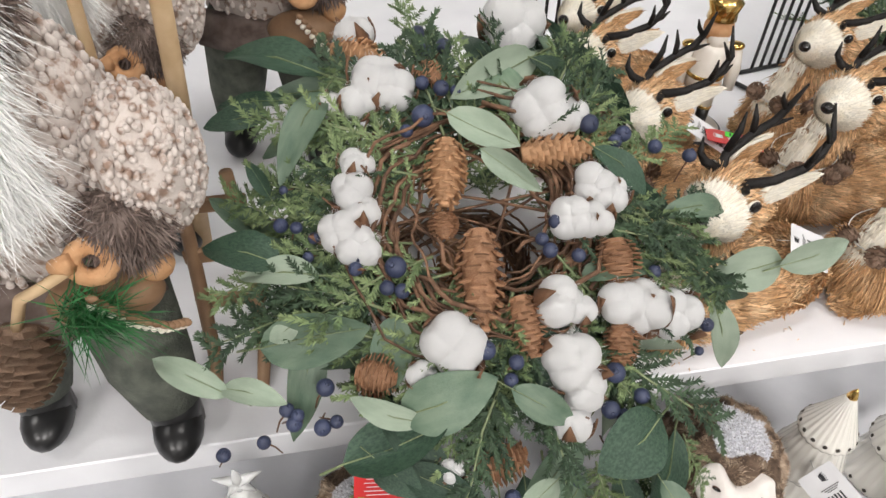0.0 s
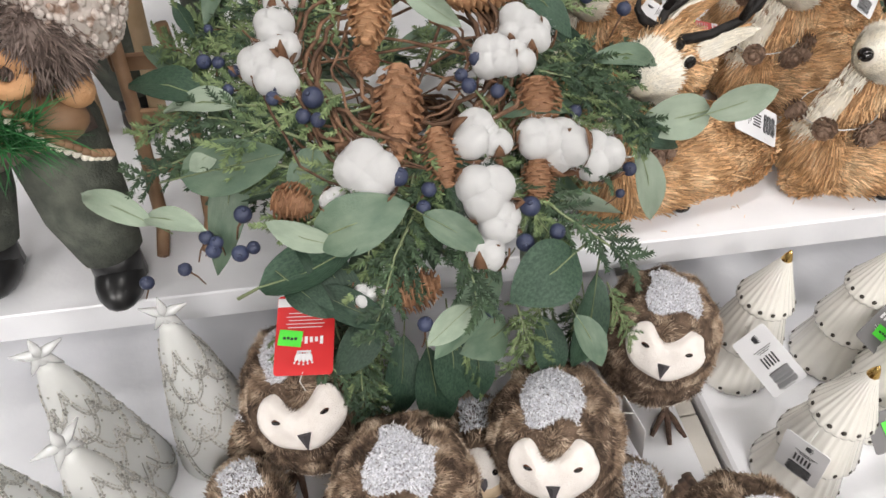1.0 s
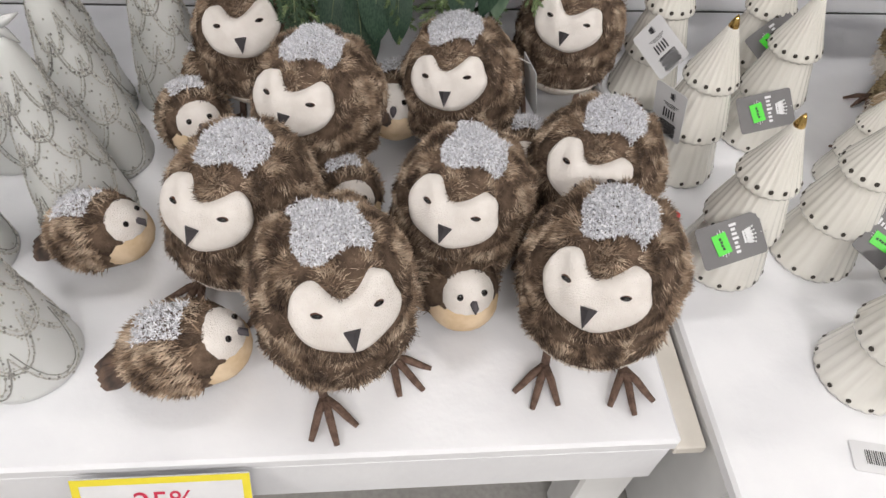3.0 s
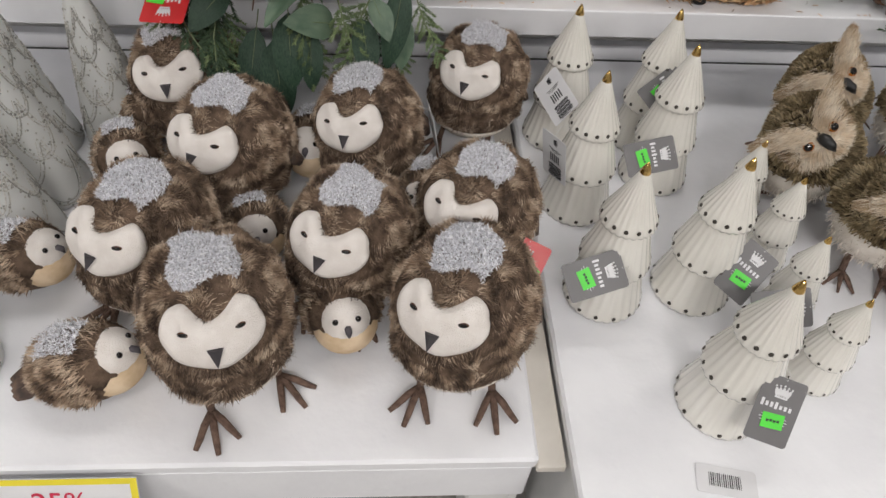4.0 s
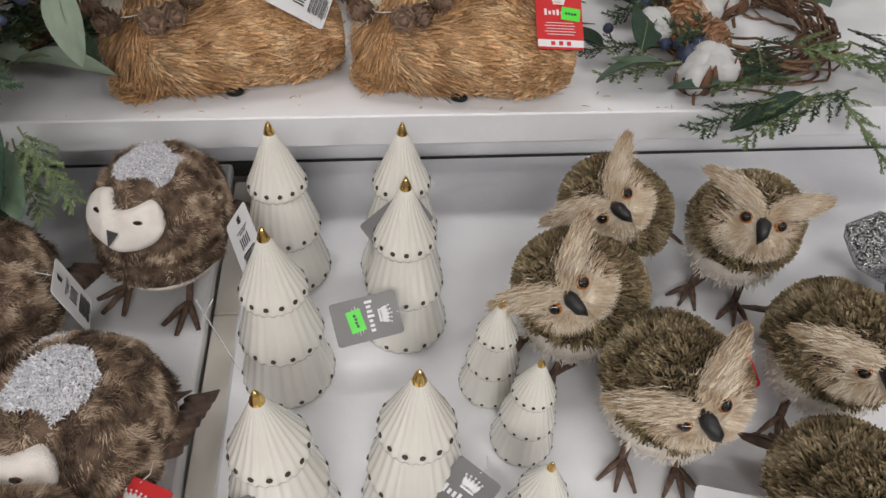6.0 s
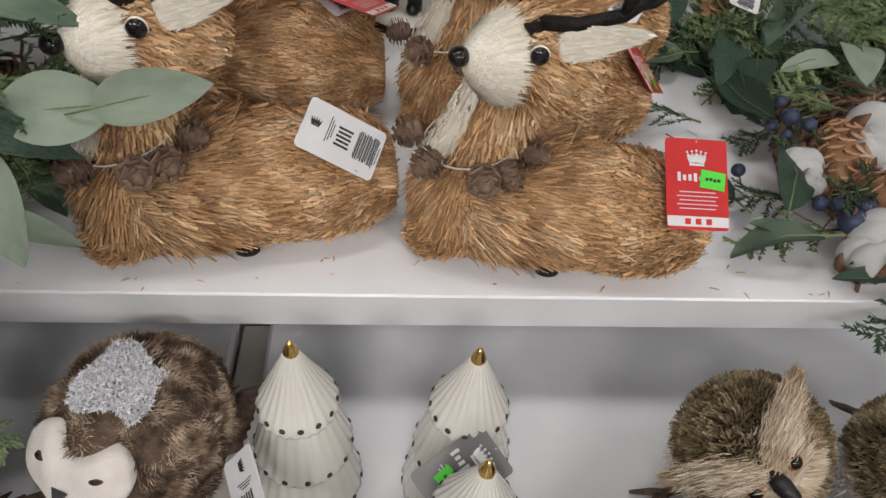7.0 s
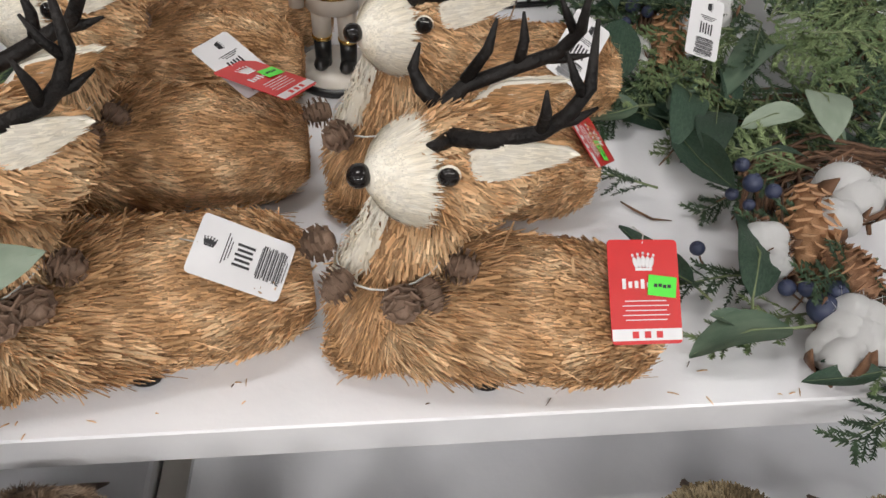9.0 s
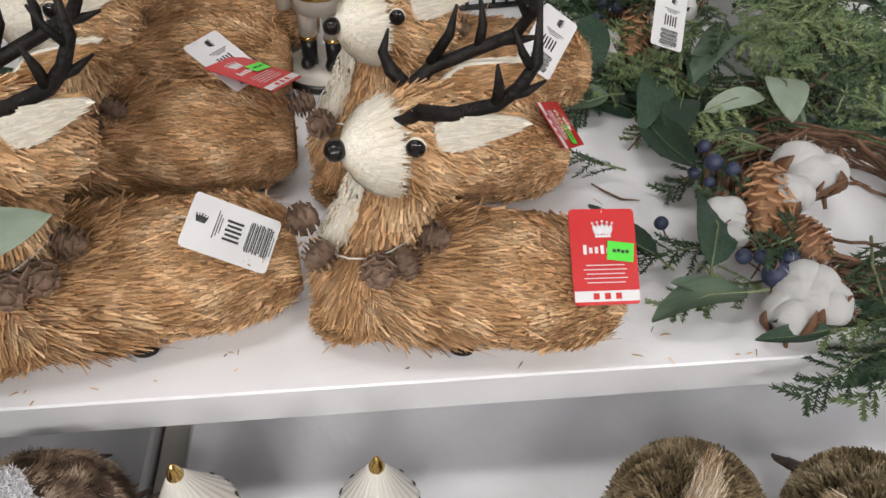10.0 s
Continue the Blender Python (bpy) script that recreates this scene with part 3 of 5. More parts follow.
# ---- frosted glass trees ----
def glass_tree_parts():
    body = Form(M["glass"])
    prof = [(0.050, 0.0), (0.0545, 0.004), (0.0535, 0.012), (0.044, 0.07), (0.032, 0.14), (0.019, 0.205), (0.010, 0.238), (0.006, 0.246)]
    n = 40
    body.grid([[(r * math.cos(math.tau * j / n), r * math.sin(math.tau * j / n), z) for j in range(n)] for r, z in prof])

    def radius(z):
        return float(np.interp(z, [p[1] for p in prof[2:]], [p[0] for p in prof[2:]])) + 0.0006
    lines = Form(M["glitter"])
    rng = np.random.default_rng(5)
    z, row = 0.008, 0
    while z < 0.19:
        drop = 0.062 - 0.12 * z
        count = 4
        for k in range(count):
            for inset in (0.0, 0.0050):
                pts = []
                for i in range(15):
                    q = -1 + i / 7
                    a = math.tau * (k + 0.5 * (row % 2) + 0.5 * q * (1.0 - inset * 24)) / count
                    zz = z + inset + drop * (abs(q) ** 2.6)
                    r = radius(zz)
                    pts.append((r * math.cos(a), r * math.sin(a), zz))
                lines.tube(pts, 0.0009 if inset == 0 else 0.0006, 0, 5)
            for i in range(26):
                q = rng.uniform(-1, 1)
                a = math.tau * (k + 0.5 * (row % 2) + 0.5 * q) / count
                zz = z + drop * abs(q) ** 2.6 + rng.normal() * 0.004 + 0.003
                r = radius(zz)
                size = rng.uniform(0.0009, 0.0019)
                lines.ball((r * math.cos(a), r * math.sin(a), zz), (size, size, size), 0, 6, 4)
        for k in range(34 if z > 0.05 else 10):
            a, zz = rng.uniform(0, math.tau), z + rng.uniform(0, drop)
            r = radius(zz)
            lines.ball((r * math.cos(a), r * math.sin(a), zz), (0.0012, 0.0012, 0.0016), 0, 6, 4)
        z += drop * 0.62
        row += 1
    star = Form(M["clear"])
    for k in range(5):
        a = math.tau * k / 5 + math.pi / 2
        way = Vector((math.cos(a), 0.15 * math.sin(2.0 * k), math.sin(a)))
        star.tube([Vector((0, 0, 0.256)), Vector((0, 0, 0.256)) + way * 0.010, Vector((0, 0, 0.256)) + way * 0.024], [0.0055, 0.0048, 0.0008], 0, 6)
    star.ball((0, 0, 0.25), (0.006, 0.006, 0.008), 0, 10, 6)
    return body.mesh("body"), lines.mesh("glitter_lacework"), star.mesh("star")


GLASS = glass_tree_parts()
for x, y, size, turn in ((-0.104, 0.335, 1.09, 0), (-0.221, 0.300, 1.09, 20), (-0.177, 0.195, 1.09, 50), (-0.176, 0.088, 1.09, 15), (-0.190, -0.125, 1.05, 70), (-0.300, 0.215, 1.09, 40), (-0.305, 0.02, 1.09, 10)):
    t = thing("glass_tree", pose(x, y, LOW, 0, 0, turn) @ Matrix.Scale(size, 4), "frosted glass cone tree with silver glitter scallops and a clear star", "glass tree", "frosted glass trees")
    part("body", GLASS[0], t)
    part("glitter_lacework", GLASS[1], t, "silver glitter lines and dots")
    part("star", GLASS[2], t, "clear acrylic star")


# ---- straw reindeer ----
def deer_pieces():
    """A lying straw reindeer: body along x, head at -x."""
    rng = np.random.default_rng(11)
    f = Form(M["straw_base"], M["straw"], M["ivory"], M["antler"], M["eye"], M["cone_grey"])
    C, R = np.array((0.013, 0, 0.052)), np.array((0.134, 0.064, 0.054))

    def squared(d):
        ring = abs(d.y) ** 2.6 + abs(d.z) ** 2.6
        return (abs(d.x) ** 4 + ring ** (4 / 2.6) + 1e-9) ** (-1 / 4)
    f.ball(C, R, 0, 32, 18, warp=squared)

    def fleece(c, r, n, flow, long, wide, m=1, lift=0.22, box=True, keep=None, scatter=0.2):
        d = unit(n, rng)
        if box:
            ring = (np.abs(d[:, 1:]) ** 2.6).sum(1)
            d = d * ((np.abs(d[:, 0]) ** 4 + ring ** (4 / 2.6)) ** (-1 / 4))[:, None]
        if keep is not None:
            d = d[keep(d)]
        nrm = d / np.linalg.norm(d, axis=1)[:, None]
        base = np.array(c) + d * np.array(r)
        go = flow(d) if callable(flow) else np.tile(np.array(flow, float), (len(d), 1))
        go = go - nrm * (go * nrm).sum(1)[:, None]
        go = go / (np.linalg.norm(go, axis=1)[:, None] + 1e-6)
        way = go + nrm * lift + rng.normal(size=go.shape) * scatter
        way = way / np.linalg.norm(way, axis=1)[:, None] * long * rng.uniform(0.5, 1.3, (len(d), 1))
        side = np.cross(way, nrm + rng.normal(size=nrm.shape) * 0.5)
        side = side / (np.linalg.norm(side, axis=1)[:, None] + 1e-9) * wide * rng.uniform(0.6, 1.3, (len(d), 1))
        if box:
            over = np.maximum(0, base[:, 0] + way[:, 0] * 0.7 - (c[0] + r[0] + 0.003))
            base[:, 0] -= over
        (f.straws if m == 1 else f.blades)(base - way * 0.3 + nrm * 0.001, way, side, m)
    top = lambda d: (d[:, 2] > -0.8) & ~((d[:, 2] < -0.5) & (np.abs(d[:, 0] - 0.02) < 0.1))
    fleece(C, R, 2600, (1, 0, -0.1), 0.036, 0.0013, lift=0.01, scatter=0.12, keep=top)
    fleece(C, R, 420, (1, 0, -0.1), 0.042, 0.0010, lift=0.06, scatter=0.30, keep=top)
    fleece(C, R, 19000, (1, 0, -0.08), 0.025, 0.00075, lift=0.04, scatter=0.19, keep=lambda d: (d[:, 2] > -0.85) & ~((d[:, 2] < -0.5) & (np.abs(d[:, 0] - 0.02) < 0.1)))
    # chest skirt, folded forelegs
    f.ball((-0.098, 0, 0.052), (0.044, 0.060, 0.05), 0, 20, 12)
    fleece((-0.098, 0, 0.052), (0.046, 0.064, 0.056), 7000, (-0.12, -0.05, -1), 0.030, 0.0007, box=False, lift=0.14, scatter=0.15)
    f.on("leg")
    f.ball((-0.117, -0.038, 0.022), (0.028, 0.022, 0.022), 0, 16, 10)
    fleece((-0.117, -0.038, 0.022), (0.030, 0.024, 0.023), 900, (-1, 0, -0.2), 0.012, 0.001, box=False, scatter=0.4)
    f.on("leg.2")
    f.ball((-0.117, 0.038, 0.022), (0.028, 0.022, 0.022), 0, 16, 10)
    fleece((-0.117, 0.038, 0.022), (0.030, 0.024, 0.023), 900, (-1, 0, -0.2), 0.012, 0.001, box=False, scatter=0.4)
    f.on("hoof").ball((0.0, -0.057, 0.007), (0.012, 0.006, 0.006), 3, 14, 8)
    # neck with a pale chest
    f.on("neck")
    f.tube([(-0.092, 0, 0.085), (-0.084, 0, 0.13), (-0.074, 0, 0.175), (-0.064, 0, 0.205)], [0.040, 0.034, 0.030, 0.028], 0, 18)
    f.ball((-0.109, -0.012, 0.132), (0.012, 0.018, 0.042), 2, 16, 12, turn=Matrix.Rotation(0.38, 3, "Y"))
    for k in range(6):
        c = Vector((-0.092, 0, 0.09)).lerp(Vector((-0.058, 0, 0.195)), k / 5)
        r = 0.039 - 0.002 * k
        fleece(c, (r, r, 0.02), 900, (-0.1, 0, -1), 0.026, 0.0011, box=False, lift=0.12, scatter=0.15, keep=lambda d: (np.abs(d[:, 2]) < 0.8) & (d[:, 0] * 0.94 + d[:, 1] * 0.34 > -0.90))
        fleece(c, (r + 0.011, r + 0.006, 0.02), 1700, (-0.05, 0, -1), 0.022, 0.0011, m=2, box=False, lift=0.12, scatter=0.10, keep=lambda d: (np.abs(d[:, 2]) < 0.8) & (d[:, 0] * 0.94 + d[:, 1] * 0.34 < -0.86))
    # head, muzzle
    f.on("head")
    H = np.array((-0.044, 0, 0.212))
    f.ball(H, (0.052, 0.040, 0.043), 0, 20, 12)
    fleece(H, (0.053, 0.041, 0.044), 4200, (0.9, 0, -0.35), 0.017, 0.001, box=False, lift=0.25, scatter=0.25, keep=lambda d: d[:, 0] * 0.94 + d[:, 1] * 0.34 > -0.88)
    f.on("muzzle")
    tip = Vector((-0.107, -0.028, 0.217))
    back = Vector((-0.083, -0.016, 0.214))
    f.tube([back, back.lerp(tip, 0.35), back.lerp(tip, 0.7), tip], [0.036, 0.032, 0.023, 0.010], 2, 18)
    n = 3200
    k, a = rng.uniform(0.0, 0.97, n), rng.uniform(0, math.tau, n)
    axis = np.array(tip - back)
    axis /= np.linalg.norm(axis)
    lateral = np.cross((0, 0, 1.0), axis)
    lateral /= np.linalg.norm(lateral)
    up = np.cross(axis, lateral)
    r = np.interp(k, [0, 0.35, 0.7, 1], [0.037, 0.034, 0.025, 0.011])
    rim = np.cos(a)[:, None] * up + np.sin(a)[:, None] * lateral
    base = np.array(tip) - (1 - k)[:, None] * np.array(tip - back) + rim * r[:, None] * 1.0
    way = -axis * 0.85 + rim * 0.35 + rng.normal(size=rim.shape) * 0.10
    way = way / np.linalg.norm(way, axis=1)[:, None] * 0.017 * rng.uniform(0.6, 1.2, (n, 1))
    f.blades(base, way, np.cross(way, rim) / 0.02 * 0.0010, 2)
    f.on("nose").ball(tip + Vector((-0.0055, -0.0025, 0.003)), (0.0092, 0.0105, 0.0085), 4, 16, 10)
    for side in (-1, 1):
        s = "" if side < 0 else ".2"
        f.on("eye" + s)
        f.ball((-0.049, side * 0.0400, 0.236), (0.0084, 0.0042, 0.0084), 2, 14, 8)
        f.ball((-0.0492, side * 0.0430, 0.2365), (0.0078, 0.0048, 0.0078), 4, 14, 8)
        f.on("ear" + s)
        rows = []
        for i in range(9):
            q = i / 8
            w = 0.0165 * min(1, 0.55 + 2.2 * q) * min(1, (1 - q) * 1.45) ** 0.9 + 0.0005
            c = Vector((-0.036 + 0.066 * q, side * (0.032 + 0.008 * q), 0.240 + 0.030 * q - 0.004 * q * q))
            rows.append([c + Vector((0.004 * math.cos(b), side * 0.0045 * math.cos(b), w * math.sin(b))) for b in [math.tau * j / 10 for j in range(10)]])
        f.grid(rows, 2)
        m = 520
        q, b = rng.uniform(0.02, 0.80, m), rng.uniform(-1, 1, m)
        w = 0.0155 * np.minimum(1, 0.55 + 2.2 * q) * np.minimum(1, (1 - q) * 1.45) ** 0.9
        base = np.stack([-0.036 + 0.066 * q, side * (0.032 + 0.008 * q) + side * 0.0045, 0.240 + 0.030 * q - 0.004 * q * q + b * w], 1)
        way = np.array((0.013, side * 0.001, 0.004)) + np.stack([0 * b, 0 * b, -b * 0.003], 1) + rng.normal(size=base.shape) * 0.0014
        f.blades(base, way, np.tile((0, 0, 0.0009), (m, 1)), 2)
        f.blades(base - (0, side * 0.010, 0), way, np.tile((0, 0, 0.0009), (m, 1)), 1)
        f.on("antler" + s)

        def limb(pts, r, name="antler"):
            f.on(name + s)
            f.tube([(x - side * d, side * y, z) for x, y, z, d in pts], r, 3, 9)
        limb([(-0.058, 0.012, 0.238, 0.0), (-0.052, 0.019, 0.252, 0.004), (-0.034, 0.031, 0.2605, 0.010), (0.000, 0.038, 0.276, 0.007), (0.020, 0.037, 0.290, 0.001), (0.031, 0.035, 0.310, 0.0), (0.029, 0.021, 0.347, 0.0)], [0.0071, 0.0069, 0.0057, 0.0054, 0.0052, 0.0044, 0.0013])
        if side > 0:
            limb([(-0.056, 0.018, 0.248, 0.003), (-0.072, 0.028, 0.258, 0.003), (-0.080, 0.034, 0.270, 0.002), (-0.078, 0.040, 0.287, 0)], [0.0066, 0.0057, 0.0042, 0.0010], "brow_tine")
            limb([(-0.036, 0.032, 0.264, 0.008), (-0.030, 0.036, 0.288, 0), (-0.026, 0.040, 0.310, 0)], [0.0049, 0.0042, 0.0011], "middle_tine")
        else:
            limb([(-0.053, 0.018, 0.250, 0.003), (-0.062, 0.030, 0.252, 0.003), (-0.067, 0.040, 0.260, 0.002)], [0.0063, 0.0046, 0.0011], "brow_tine")
        limb([(0.000, 0.038, 0.277, 0.007), (0.001, 0.043, 0.294, 0.006), (-0.002, 0.047, 0.313, 0.006)], [0.0046, 0.0038, 0.0010], "middle_tine")
        limb([(0.010, 0.038, 0.284, 0.004), (0.026, 0.036, 0.287, 0.001), (0.040, 0.031, 0.294, 0)], [0.0044, 0.0035, 0.0010], "rear_tine")
        limb([(0.029, 0.036, 0.304, 0), (0.020, 0.038, 0.318, 0), (0.013, 0.034, 0.332, 0)], [0.0038, 0.0030, 0.0010], "top_tine")
    return f.split()


DEER = deer_pieces()
DEER_SAID = dict(brow_tine="black antler tine", antler="matt black branching antler", muzzle="ivory fibre muzzle", ear="ivory-lined straw ear", hoof="dark brown hoof", nose="glossy black nose", eye="glossy black bead eye")
HERD = [(0.872, 0.530, -9, 1.0), (0.555, 0.552, 9, 1.02), (0.866, 0.738, -3, 1.0), (0.545, 0.762, 3, 1.0), (0.531, 0.936, 0, 1.0), (0.939, 0.915, -4, 1.0), (0.565, 1.09, 4, 1.0)]
for x, y, yaw, size in HERD:
    assembled("straw_reindeer", DEER, pose(x, y, HIGH, 0, 0, yaw) @ Matrix.Scale(size, 4), "lying golden straw reindeer with black antlers and ivory muzzle", "reindeer figurine", "straw reindeer on the upper tier", DEER_SAID)


# ---- bristle owls ----
def bristle_owl_pieces():
    """Body and head apart, so that a head can tilt about NECK; the face looks along -y."""
    rng = np.random.default_rng(31)
    mats = (M["bristle_base"], M["bristle"], M["cream_fur"], M["belly"], M["eye"], M["amber"], M["black_beak"], M["twig"], M["feather"], M["brow_tip"])
    f = Form(*mats)
    C, R = np.array((0, 0.022, 0.090)), np.array((0.061, 0.072, 0.060))

    def bristles(g, c, r, n, keep, long, m=1, wide=0.0010, fall=(0, 0, 0)):
        d = unit(n, rng)
        d = d[keep(d)]
        curl = np.sin(d * 31)[:, [2, 0, 1]] * 0.35
        way = d + curl + rng.normal(size=d.shape) * 0.2 + np.array(fall)
        way = way / np.linalg.norm(way, axis=1)[:, None] * long * rng.uniform(0.75, 1.15, (len(d), 1))
        g.straws(c + d * r * 0.99, way, across(way, rng, wide), m)
    f.ball(C, R, 0, 24, 14)
    f.ball(C + (0, -0.010, -0.016), (0.060, 0.062, 0.050), 3, 24, 12)
    bristles(f, C, R, 12000, lambda d: d[:, 2] > -0.30 + 0.25 * (d[:, 1] < 0), 0.010, fall=(0, 0.25, -0.2))
    d = unit(1500, rng)
    d = d[d[:, 2] < 0]
    way = (d * 0.5 + rng.normal(size=d.shape) * 0.3 + np.array((0, 0, -0.6))) * 0.008
    f.blades(C + (0, -0.010, -0.016) + d * (0.060, 0.062, 0.050), way, across(way, rng, 0.0007), 3)
    for k in range(9):
        f.on("tail_feather" + (f".{k}" if k else ""))
        a = (k - 4) * 0.17
        out, flat = Vector((math.sin(a), math.cos(a), -0.85 - 0.02 * (k % 2))), Vector((math.cos(a), -math.sin(a), 0))
        root = Vector((0.010 * (k - 4), 0.072, 0.074))
        f.grid([[root + out * q - flat * w, root + out * q + Vector((0, 0, 0.0025)), root + out * q + flat * w, root + out * q - Vector((0, 0, 0.001))] for q, w in ((0, 0.006), (0.018, 0.009), (0.034, 0.008), (0.044, 0.002))], 8)
    for side in (-1, 1):
        f.on("foot" if side < 0 else "foot.2")
        hip, heel = Vector((side * 0.026, -0.012, 0.040)), Vector((side * 0.028, -0.026, 0.010))
        f.tube([hip, heel], 0.0048, 7, 7)
        for ang in (-0.6, 0.0, 0.6, 2.9):
            w = Vector((math.sin(ang + side * 0.2), -math.cos(ang + side * 0.2), 0))
            f.tube([heel, heel + w * 0.016 + Vector((0, 0, -0.001)), heel + w * 0.036 + Vector((0, 0, -0.0075))], [0.0042, 0.0038, 0.0018], 7, 6)
    h = Form(*mats)
    h.on("head")
    HR = np.array((0.055, 0.052, 0.050))
    h.ball((0, 0, 0), HR, 0, 22, 14)
    bristles(h, np.zeros(3), HR, 9000, lambda d: ~((d[:, 1] < -0.30) & (d[:, 2] < 0.50 + 0.3 * np.abs(d[:, 0])) & (d[:, 2] > -0.8)), 0.0095)
    # the face: a beige heart under two brows that sweep up and out into tufts
    h.on("face")
    h.ball((0, -0.012, -0.006), (0.046, 0.043, 0.040), 2, 22, 14)
    d = unit(9000, rng)
    d = d[(d[:, 1] < -0.1)]
    flow = np.stack([np.sign(d[:, 0]) * (0.3 + np.abs(d[:, 0])), np.full(len(d), 0.2), np.where(d[:, 2] < -0.1, -0.9, 0.3)], 1)
    way = flow + d * 0.12 + rng.normal(size=d.shape) * 0.18
    way = way / np.linalg.norm(way, axis=1)[:, None] * 0.013 * rng.uniform(0.5, 1.2, (len(d), 1))
    outer = (np.abs(d[:, 0]) + 0.25 * d[:, 2] > 0.74) & (rng.random(len(d)) < 0.7)
    for tone, use in ((2, ~outer), (9, outer)):
        h.blades((d * (0.047, 0.044, 0.041))[use] + (0, -0.012, -0.006), way[use], across(way[use], rng, 0.0004), tone)
    for side in (-1, 1):
        s = "" if side < 0 else ".2"
        h.on("ear_tuft" + s)
        m = 8000
        q = rng.uniform(0, 1, m) ** 0.85
        path = np.stack([side * (0.006 + 0.060 * q), -0.052 + 0.030 * q * q, 0.014 + 0.042 * q - 0.014 * q * q], 1)
        spread = 0.0058 * (0.7 + 0.6 * np.sin(np.pi * q)) * (1.0 - 0.45 * q)
        base = path + rng.normal(size=path.shape) * spread[:, None]
        way = np.stack([side * np.full(m, 0.0095), 0.001 + 0.003 * q, 0.005 - 0.003 * q], 1) + rng.normal(size=path.shape) * 0.0020
        dark = (rng.random(m) < np.clip((q - 0.45) * 1.6, 0.04, 0.8))
        for tone, use in ((2, ~dark), (9, dark)):
            h.blades(base[use], way[use], across(way[use], rng, 0.00034), tone)
        h.tube([(side * 0.006, -0.050, 0.014), (side * 0.030, -0.045, 0.029), (side * 0.060, -0.028, 0.041)], [0.006, 0.0080, 0.003], 2, 8)
        h.on("eye" + s)
        turn = Vector((side * 0.35, -1, 0.15)).to_track_quat("Z", "Y").to_matrix()
        p = Vector((side * 0.0200, -0.0530, 0.004))
        h.ball(p, (0.0078, 0.0078, 0.005), 5, 14, 6, turn=turn)
        h.ball(p + turn @ Vector((0, 0, 0.0024)), (0.0062, 0.0062, 0.0040), 4, 14, 6, turn=turn)
    h.on("beak")
    h.tube([(0, -0.050, 0.004), (0, -0.062, 0.001), (0, -0.069, -0.010), (0, -0.064, -0.022)], [0.006, 0.0085, 0.0070, 0.001], 6, 10)
    return f.split(), h.split()


BRISTLE, BRISTLE_HEAD = bristle_owl_pieces()
NECK = Vector((0, -0.016, 0.142))
BRISTLE_SAID = dict(face="beige fibre face", ear_tuft="long cream ear tuft", eye="amber glass eye", beak="black beak", foot="brown twig foot")
for x, y, yaw, turn, roll, nod in ((0.963, 0.181, -62, 52, -52, 28), (1.043, 0.311, -52, 46, -50, 32), (1.217, 0.278, -32, 10, 3, 30), (1.042, 0.046, -14, 6, -36, 26), (1.248, 0.081, -18, 3, -20, 24), (1.169, -0.096, -18, 6, -17, 28)):
    bird = assembled("bristle_owl", BRISTLE, pose(x, y, LOW, 0, 0, yaw) @ Matrix.Scale(1.06, 4), "olive-brown bristle owl with beige face and long ear tufts", "owl figurine", "bristle owls", BRISTLE_SAID)
    tilt = Matrix.Translation(NECK) @ pose(0, 0, 0, 0, 0, turn) @ pose(0, 0, 0, -nod, 0, 0) @ Matrix.Rotation(radians(roll), 4, "Y") @ Matrix.Scale(0.93, 4)
    for key, me in BRISTLE_HEAD.items():
        key = key.split(".")[0]
        part(key, me, bird, BRISTLE_SAID.get(key, ""), tilt)


# ---- wreaths ----
def cone_mesh(material, open_=0.5, count=110, broad=0.30):
    """A pine cone of unit length along z, its widest radius 1 before scaling."""
    f = Form(material)
    f.tube([(0, 0, 0.02), (0, 0, 0.3), (0, 0, 0.7), (0, 0, 0.97)], [0.45, 0.7, 0.6, 0.2], 0, 10)
    for i in range(count):
        q = (i + 0.5) / count
        z = 0.04 + 0.92 * q
        r = (math.sin(math.pi * (0.13 + 0.80 * q)) ** 0.5) * (1 - 0.14 * q)
        a = i * 2.39996
        out = Vector((math.cos(a), math.sin(a), 0))
        side = Vector((-math.sin(a), math.cos(a), 0))
        w = broad * (0.55 + 0.45 * math.sin(math.pi * q))
        c = out * r * 0.72 + Vector((0, 0, z - 0.02))
        tipc = out * (r * (0.98 + 0.10 * open_)) + Vector((0, 0, z + 0.062 - 0.035 * open_))
        lip = out * (r * (0.93 + 0.05 * open_)) + Vector((0, 0, z + 0.074 - 0.03 * open_))
        low = out * (r * (0.90 + 0.08 * open_)) + Vector((0, 0, z + 0.01))
        v = [c - side * w * 0.7, c + side * w * 0.7, tipc + side * w, tipc - side * w, lip, low, lip + side * w * 0.5, lip - side * w * 0.5]
        f.add(v, [(0, 1, 2, 3), (3, 2, 6, 4, 7), (5, 2, 1), (5, 3, 2), (5, 0, 3), (5, 1, 0), (0, 3, 7), (1, 6, 2)], 0, False)
    return f.mesh("pine_cone")


CONES = [cone_mesh(M["cone"], 1.0, 68, 0.34), cone_mesh(M["cone_tan"], 0.6, 76, 0.31), cone_mesh(M["cone_grey"], 1.0), cone_mesh(M["cone_small"], 1.5, 30, 0.52)]


